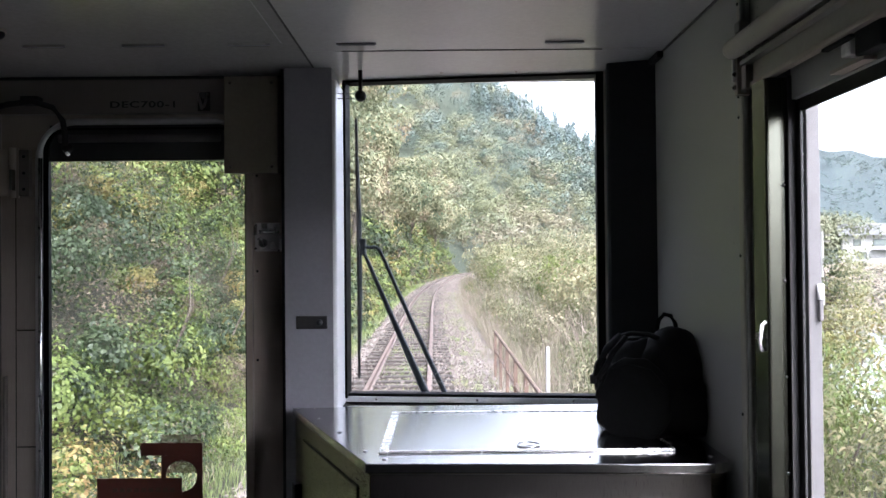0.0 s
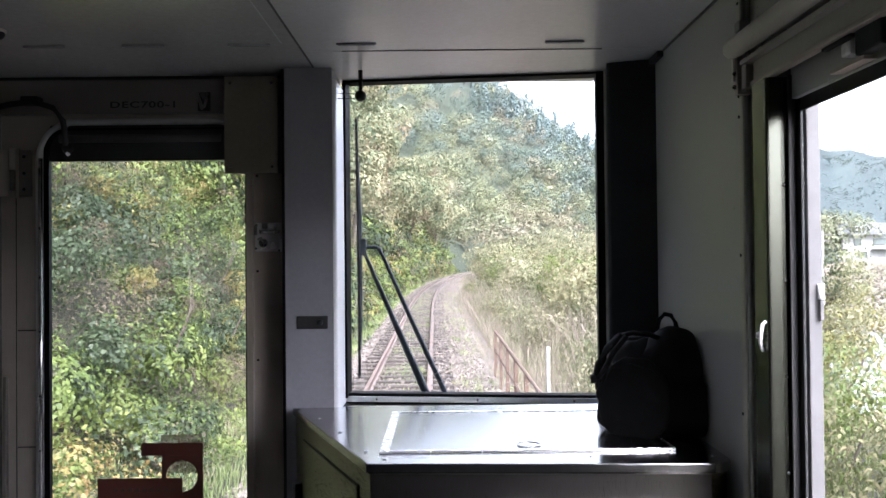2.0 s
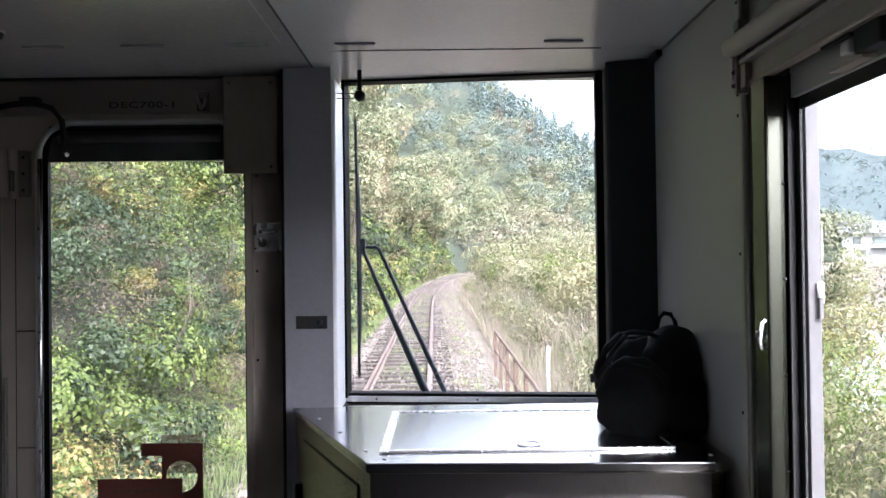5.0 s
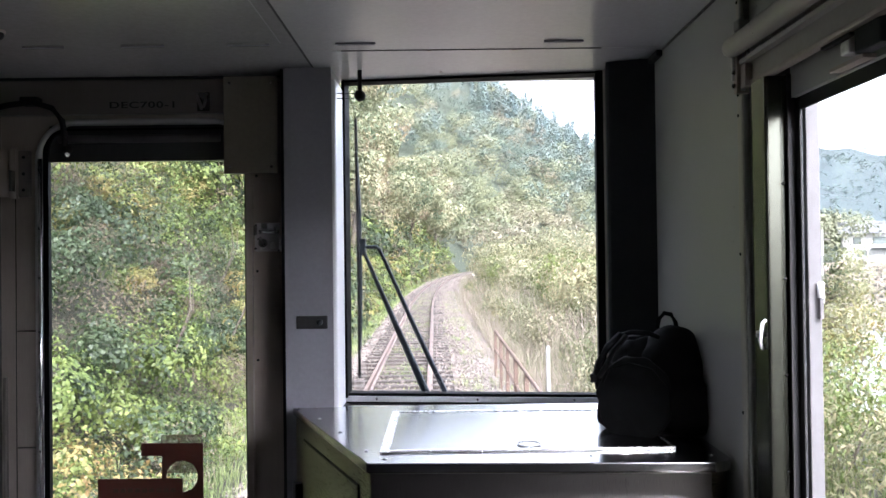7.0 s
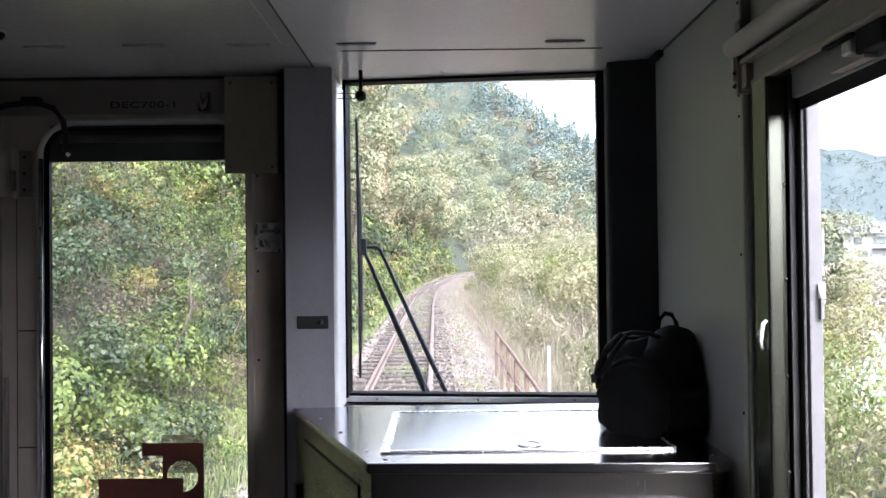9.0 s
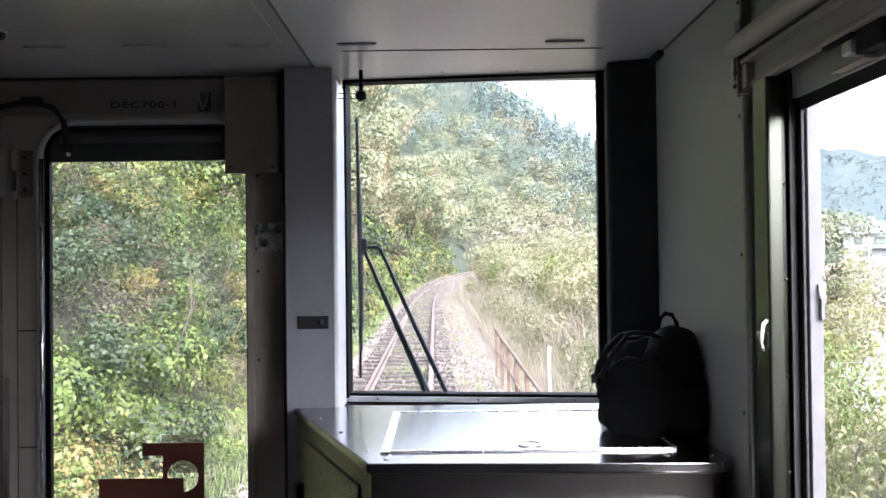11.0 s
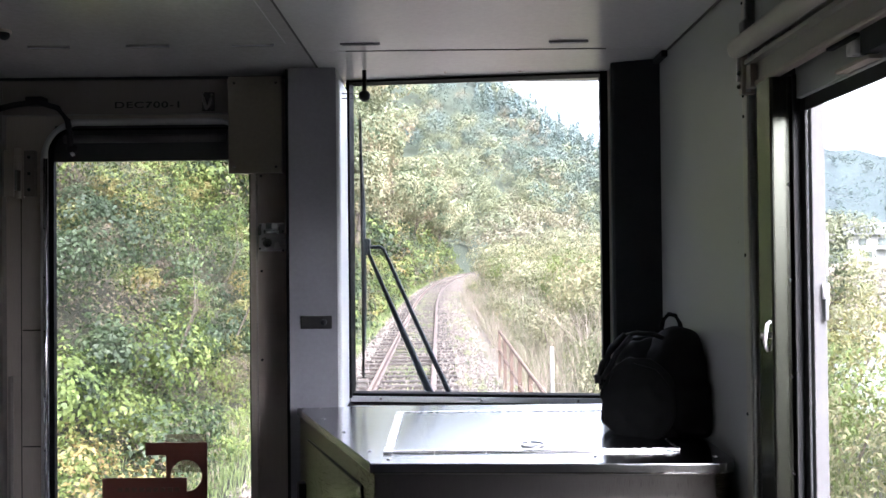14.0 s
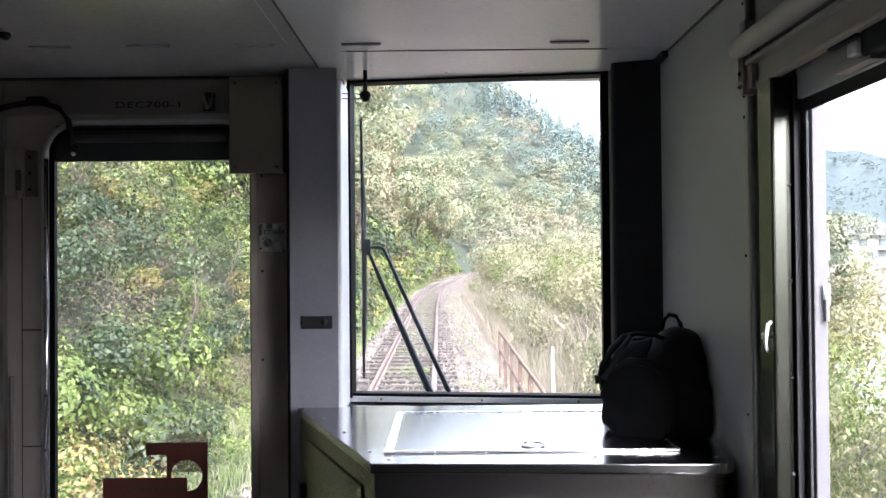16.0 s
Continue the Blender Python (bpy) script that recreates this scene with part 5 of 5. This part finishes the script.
# woods on the hills
def woods(n, region, leafq, size, seed, spire=False, blade=0.108, lobes=8, even=0.0, low=0.6):
    """Crowns over a stretch of hill: each one billows in leafy lobes, or rises in tiers to a point."""
    rs = np.random.default_rng(seed)
    x0, x1, y0, y1 = region
    x, y = rs.uniform(x0, x1, n), rs.uniform(y0, y1, n)
    z = land(x, y)
    off = x - line_x(np.clip(y, -400, 260))
    keep_ = (z > low) & ((np.abs(off) > 8) | ((y > 150) & ((z > 0.8) | (np.abs(off) > 3.5))))
    out = []
    for xi, yi, zi in zip(x[keep_], y[keep_], z[keep_]):
        rr = size * rs.uniform(0.6, 1.5)
        if spire:
            f = rs.random(leafq) ** 0.85
            tier = 0.74 + 0.26 * np.abs(np.sin(f * 15 + xi))
            ang_ = rs.uniform(0, 6.28, leafq)
            rad = rr * 0.66 * (1.02 - f) ** 0.7 * tier * rs.uniform(0.5, 1.05, leafq)
            d = np.stack([np.cos(ang_), np.sin(ang_), 0.35 + 0 * f], axis=1)
            p_ = np.stack([xi + rad * np.cos(ang_), yi + rad * np.sin(ang_), zi + rr * 2.5 * f], axis=1)
        else:
            way = unit(rs.normal(0, 1, (lobes, 3)) + np.array([0, -0.35, 0.45]))
            way[:, 2] = np.maximum(way[:, 2], -0.25)
            lr = rr * rs.uniform(0.32, 0.58, lobes)
            at_ = np.array([xi, yi, zi + rr * 0.75]) + way * np.array([1, 1, 0.9]) * rr * 0.60
            which = rs.integers(0, lobes, leafq)
            d = unit(rs.normal(0, 1, (leafq, 3)) + np.array([0, -0.3, 0.35]))
            p_ = at_[which] + d * (lr[which] * rs.uniform(0.6, 1.06, leafq))[:, None]
        out.append(leaf_quads(p_, d * (1 - even) + np.array([0, -0.05, 0.2 + even]), rr * blade * rs.uniform(0.6, 1.35, leafq), 0.62, 0.35, 0.24))
    return np.concatenate(out)


low_hill, side_hill, near_hill, upper_hill = (-14, 48, 122, 235), (24, 90, 150, 300), (-14, 84, 122, 300), (-16, 135, 250, 480)
foliage("hill_woods", np.concatenate([woods(190, near_hill, 420, 4.3, 3), woods(420, (-260, -14, 20, 480), 60, 6, 14, blade=0.3, lobes=3)]), LEAF_WOOD, "mixed autumn woodland covering the hillside", "woodland")
foliage("hill_woods", np.concatenate([woods(120, low_hill, 420, 4.3, 21), woods(70, upper_hill, 320, 5.4, 31), woods(130, (-8, 46, 135, 290), 300, 3.2, 41, low=-9.0)]), LEAF_OLIVE, "olive-green broadleaf crowns on the hillside", "woodland")
foliage("hill_woods", np.concatenate([woods(90, low_hill, 420, 4.0, 22), woods(70, upper_hill, 320, 5.0, 32)]), LEAF_BROWN, "browning autumn crowns on the hillside", "woodland")
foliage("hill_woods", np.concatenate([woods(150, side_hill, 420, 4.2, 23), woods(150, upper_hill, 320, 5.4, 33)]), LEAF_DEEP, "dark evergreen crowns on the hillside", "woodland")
foliage("upper_woods", np.concatenate([woods(330, upper_hill, 320, 5.4, 4)]), LEAF_UPPER, "mixed woodland on the upper hillside, haze put into its grey-green", "woodland")
foliage("cedar_woods", woods(420, (-10, 135, 320, 480), 200, 4.3, 5, True, 0.16), LEAF_CEDAR, "cedar plantation on the upper hillside, haze put into its blue-green", "cedar woods")
foliage("far_woods", np.concatenate([woods(240, (130, 300, 250, 520), 80, 6, 15, blade=0.2, lobes=3, even=0.5), woods(4200, (250, 1000, 550, 1400), 14, 5.5, 9, blade=0.42, lobes=1, even=0.8)]), LEAF_FAR, "woods on the far mountain, haze put into their pale blue-green", "far woods")

# ---- river plain on the right, with a river, a meadow and a house
bm = bmesh.new()
rows = []
for y in range(-150, 400, 10):
    x = float(line_x(min(y, 260))) + 24
    rows.append((bm.verts.new((x - 9, y, -3.45)), bm.verts.new((x + 9, y, -3.45))))
for a, b in zip(rows, rows[1:]):
    bm.faces.new((a[0], a[1], b[1], b[0]))
river = part("water", bm, RIVER)
tagged(river, "pale shallow river reflecting the white sky", "river", kind="structure")


def meadow(n, u0, u1, y0, y1, h):
    y = RNG.uniform(y0, y1, n)
    x = line_x(y) + RNG.uniform(u0, u1, n)
    p = np.stack([x, y, land(x, y)], axis=1)
    return leaf_quads(p + np.array([0, 0, h * 0.5]) * RNG.random((n, 1)), np.tile([[0.0, -0.5, 0.8]], (n, 1)), h * RNG.uniform(0.5, 1.4, n), 0.5, 0.5)


foliage("meadow_grass", np.concatenate([meadow(26000, 34, 62, 30, 130, 0.45), meadow(9000, 9, 15, 10, 90, 0.4)]), LEAF_DRY, "pale rough meadow grass on the river bank", "meadow grass")


def house(at, turn, w, d, h):
    t = thing("house", "white plastered two-storey house with a grey tiled gable roof", "house", at)
    t.rotation_euler = (0, 0, radians(turn))
    part("wall", box(-w / 2, w / 2, -d / 2, d / 2, 0, h), PLASTER, t)
    part("plinth", box(-w / 2 - 0.03, w / 2 + 0.03, -d / 2 - 0.03, d / 2 + 0.03, -1.5, 0.5), CONCRETE, t)
    bm = bmesh.new()
    e, rise = 0.7, 1.7
    v = [bm.verts.new(c_) for c_ in ((-w / 2 - e, -d / 2 - e, h - 0.15), (w / 2 + e, -d / 2 - e, h - 0.15), (w / 2 + e, 0, h + rise), (-w / 2 - e, 0, h + rise), (-w / 2 - e, d / 2 + e, h - 0.15), (w / 2 + e, d / 2 + e, h - 0.15))]
    bm.faces.new((v[0], v[1], v[2], v[3]))
    bm.faces.new((v[3], v[2], v[5], v[4]))
    bmesh.ops.solidify(bm, geom=bm.faces[:], thickness=0.18)
    roof_ = part("roof", bm, TILE, t)
    part("ridge", box(-w / 2 - e, w / 2 + e, -0.18, 0.18, h + rise - 0.02, h + rise + 0.25), TILE, roof_)
    for sx_ in (-w / 2, w / 2 - 0.1):
        gab = bmesh.new()
        a = [gab.verts.new((sx_ + o, yy_, zz_)) for o in (0, 0.1) for yy_, zz_ in ((-d / 2, h), (d / 2, h), (0, h + rise - 0.25))]
        gab.faces.new(a[:3])
        gab.faces.new(a[3:][::-1])
        part("gable", gab, PLASTER, t)
    for wx, wz, ww in ((-w * 0.3, h * 0.62, 1.0), (0.1, h * 0.62, 1.9), (w * 0.3, h * 0.62, 1.9), (-w * 0.25, 0.9, 1.6), (w * 0.2, 0.9, 1.8)):
        win = part("window", box(wx - ww / 2 - 0.08, wx + ww / 2 + 0.08, -d / 2 - 0.05, -d / 2 + 0.02, wz - 0.08, wz + 1.08), DARK, t)
        part("pane", box(wx - ww / 2, wx + ww / 2, -d / 2 - 0.07, -d / 2 - 0.05, wz, wz + 1.0), RIVER, win)
    part("awning", box(-w * 0.1, w / 2, -d / 2 - 1.3, -d / 2, h * 0.47, h * 0.47 + 0.12), TILE, t)
    return t


def ground_at(x, y):
    return float(land(np.array([x]), np.array([y]))[0])


house((75, 138, ground_at(75, 138)), -24, 11, 7.5, 5.0)
h2 = house((92, 175, ground_at(92, 175)), 30, 9, 7, 4.6)
h2["label"] = "second white house with grey roof farther along the road"
pole = thing("utility_pole", "grey concrete utility pole with crossarms beside the road", "utility pole", (37.5, 79, ground_at(37.5, 79)))
part("pole", tube([(0, 0, -0.2), (0, 0, 8.2)], 0.15, 10, ends=0.1), CONCRETE, pole)
for z in (7.2, 7.8):
    part("crossarm", box(-0.8, 0.8, -0.05, 0.05, z, z + 0.09), BAR_GREY, pole)
wire = thing("power_line", "thin dark overhead wires between poles", "wires")
for dx in (-0.7, 0.7):
    part("wire", tube([(37.5 + dx + (k_ - 3) * 6, 79 + (k_ - 3) * 9, 9.1 - 0.6 + 0.07 * (k_ - 3) ** 2) for k_ in range(7)], 0.02, 5), DARK, wire)
wall_low = part("garden_wall", box(-7, 7, -0.12, 0.12, -0.6, 0.9), CONCRETE, None)
wall_low.matrix_basis = pose(71, 126, ground_at(71, 126), 0, 0, -24)
tagged(wall_low, "low pale concrete garden wall before the house", "garden wall")

# ---- rusty handrail of a culvert and a white marker post by the line
fence = thing("handrail", "rusty pipe handrail along the edge of the line", "handrail", (0, 0, 0))
part("top_rail", tube([(1.14, -9, 0.70), (1.14, 17.8, 0.70)], 0.026, 8), RUST, fence)
part("mid_rail", tube([(1.14, -9, 0.28), (1.14, 17.8, 0.28)], 0.020, 8), RUST, fence)
for y in np.arange(-8.6, 17.9, 1.645):
    part("post", box(1.11, 1.17, float(y) - 0.03, float(y) + 0.03, ground_at(1.14, float(y)) - 0.1, 0.69), RUST, fence)
marker = thing("marker_post", "white square marker post standing in the grass", "marker post", (1.58, 12.2, ground_at(1.58, 12.2)))
part("post", box(-0.028, 0.028, -0.028, 0.028, -0.1, 1.40), POST_WHITE, marker, bevel=0.008)

# ---- running gear under the railcar
for by in (0.2, -5.0):
    bx = float(line_x(by))
    bogie = thing("bogie", "dark steel two-axle bogie under the railcar", "bogie", (bx, by, 0), "bogies")
    part("bolster", box(-0.5, 0.5, -0.2, 0.2, 0.30, 0.66), WIPER, bogie, bevel=0.01)
    for sx_ in (-0.75, 0.75):
        part("side_frame", box(sx_ - 0.06, sx_ + 0.06, -1.2, 1.2, 0.26, 0.44), WIPER, bogie, bevel=0.01)
    part("cross_beam", box(-0.69, 0.69, -0.1, 0.1, 0.30, 0.38), WIPER, bogie)
    for ay in (-0.85, 0.85):
        part("axle", tube([(-0.74, ay, 0.322), (0.74, ay, 0.322)], 0.06, 12), WIPER, bogie)
        for sx_ in (-0.566, 0.566):
            part("wheel", tube([(sx_ - 0.06, ay, 0.322), (sx_ + 0.06, ay, 0.322)], 0.32, 32), RUST, bogie)
underframe = part("underframe", box(-2.2, 0.5, -6.8, 2.2, 0.662, 0.679), WIPER, None)
tagged(underframe, "dark steel underframe plate of the railcar", "underframe", kind="structure")
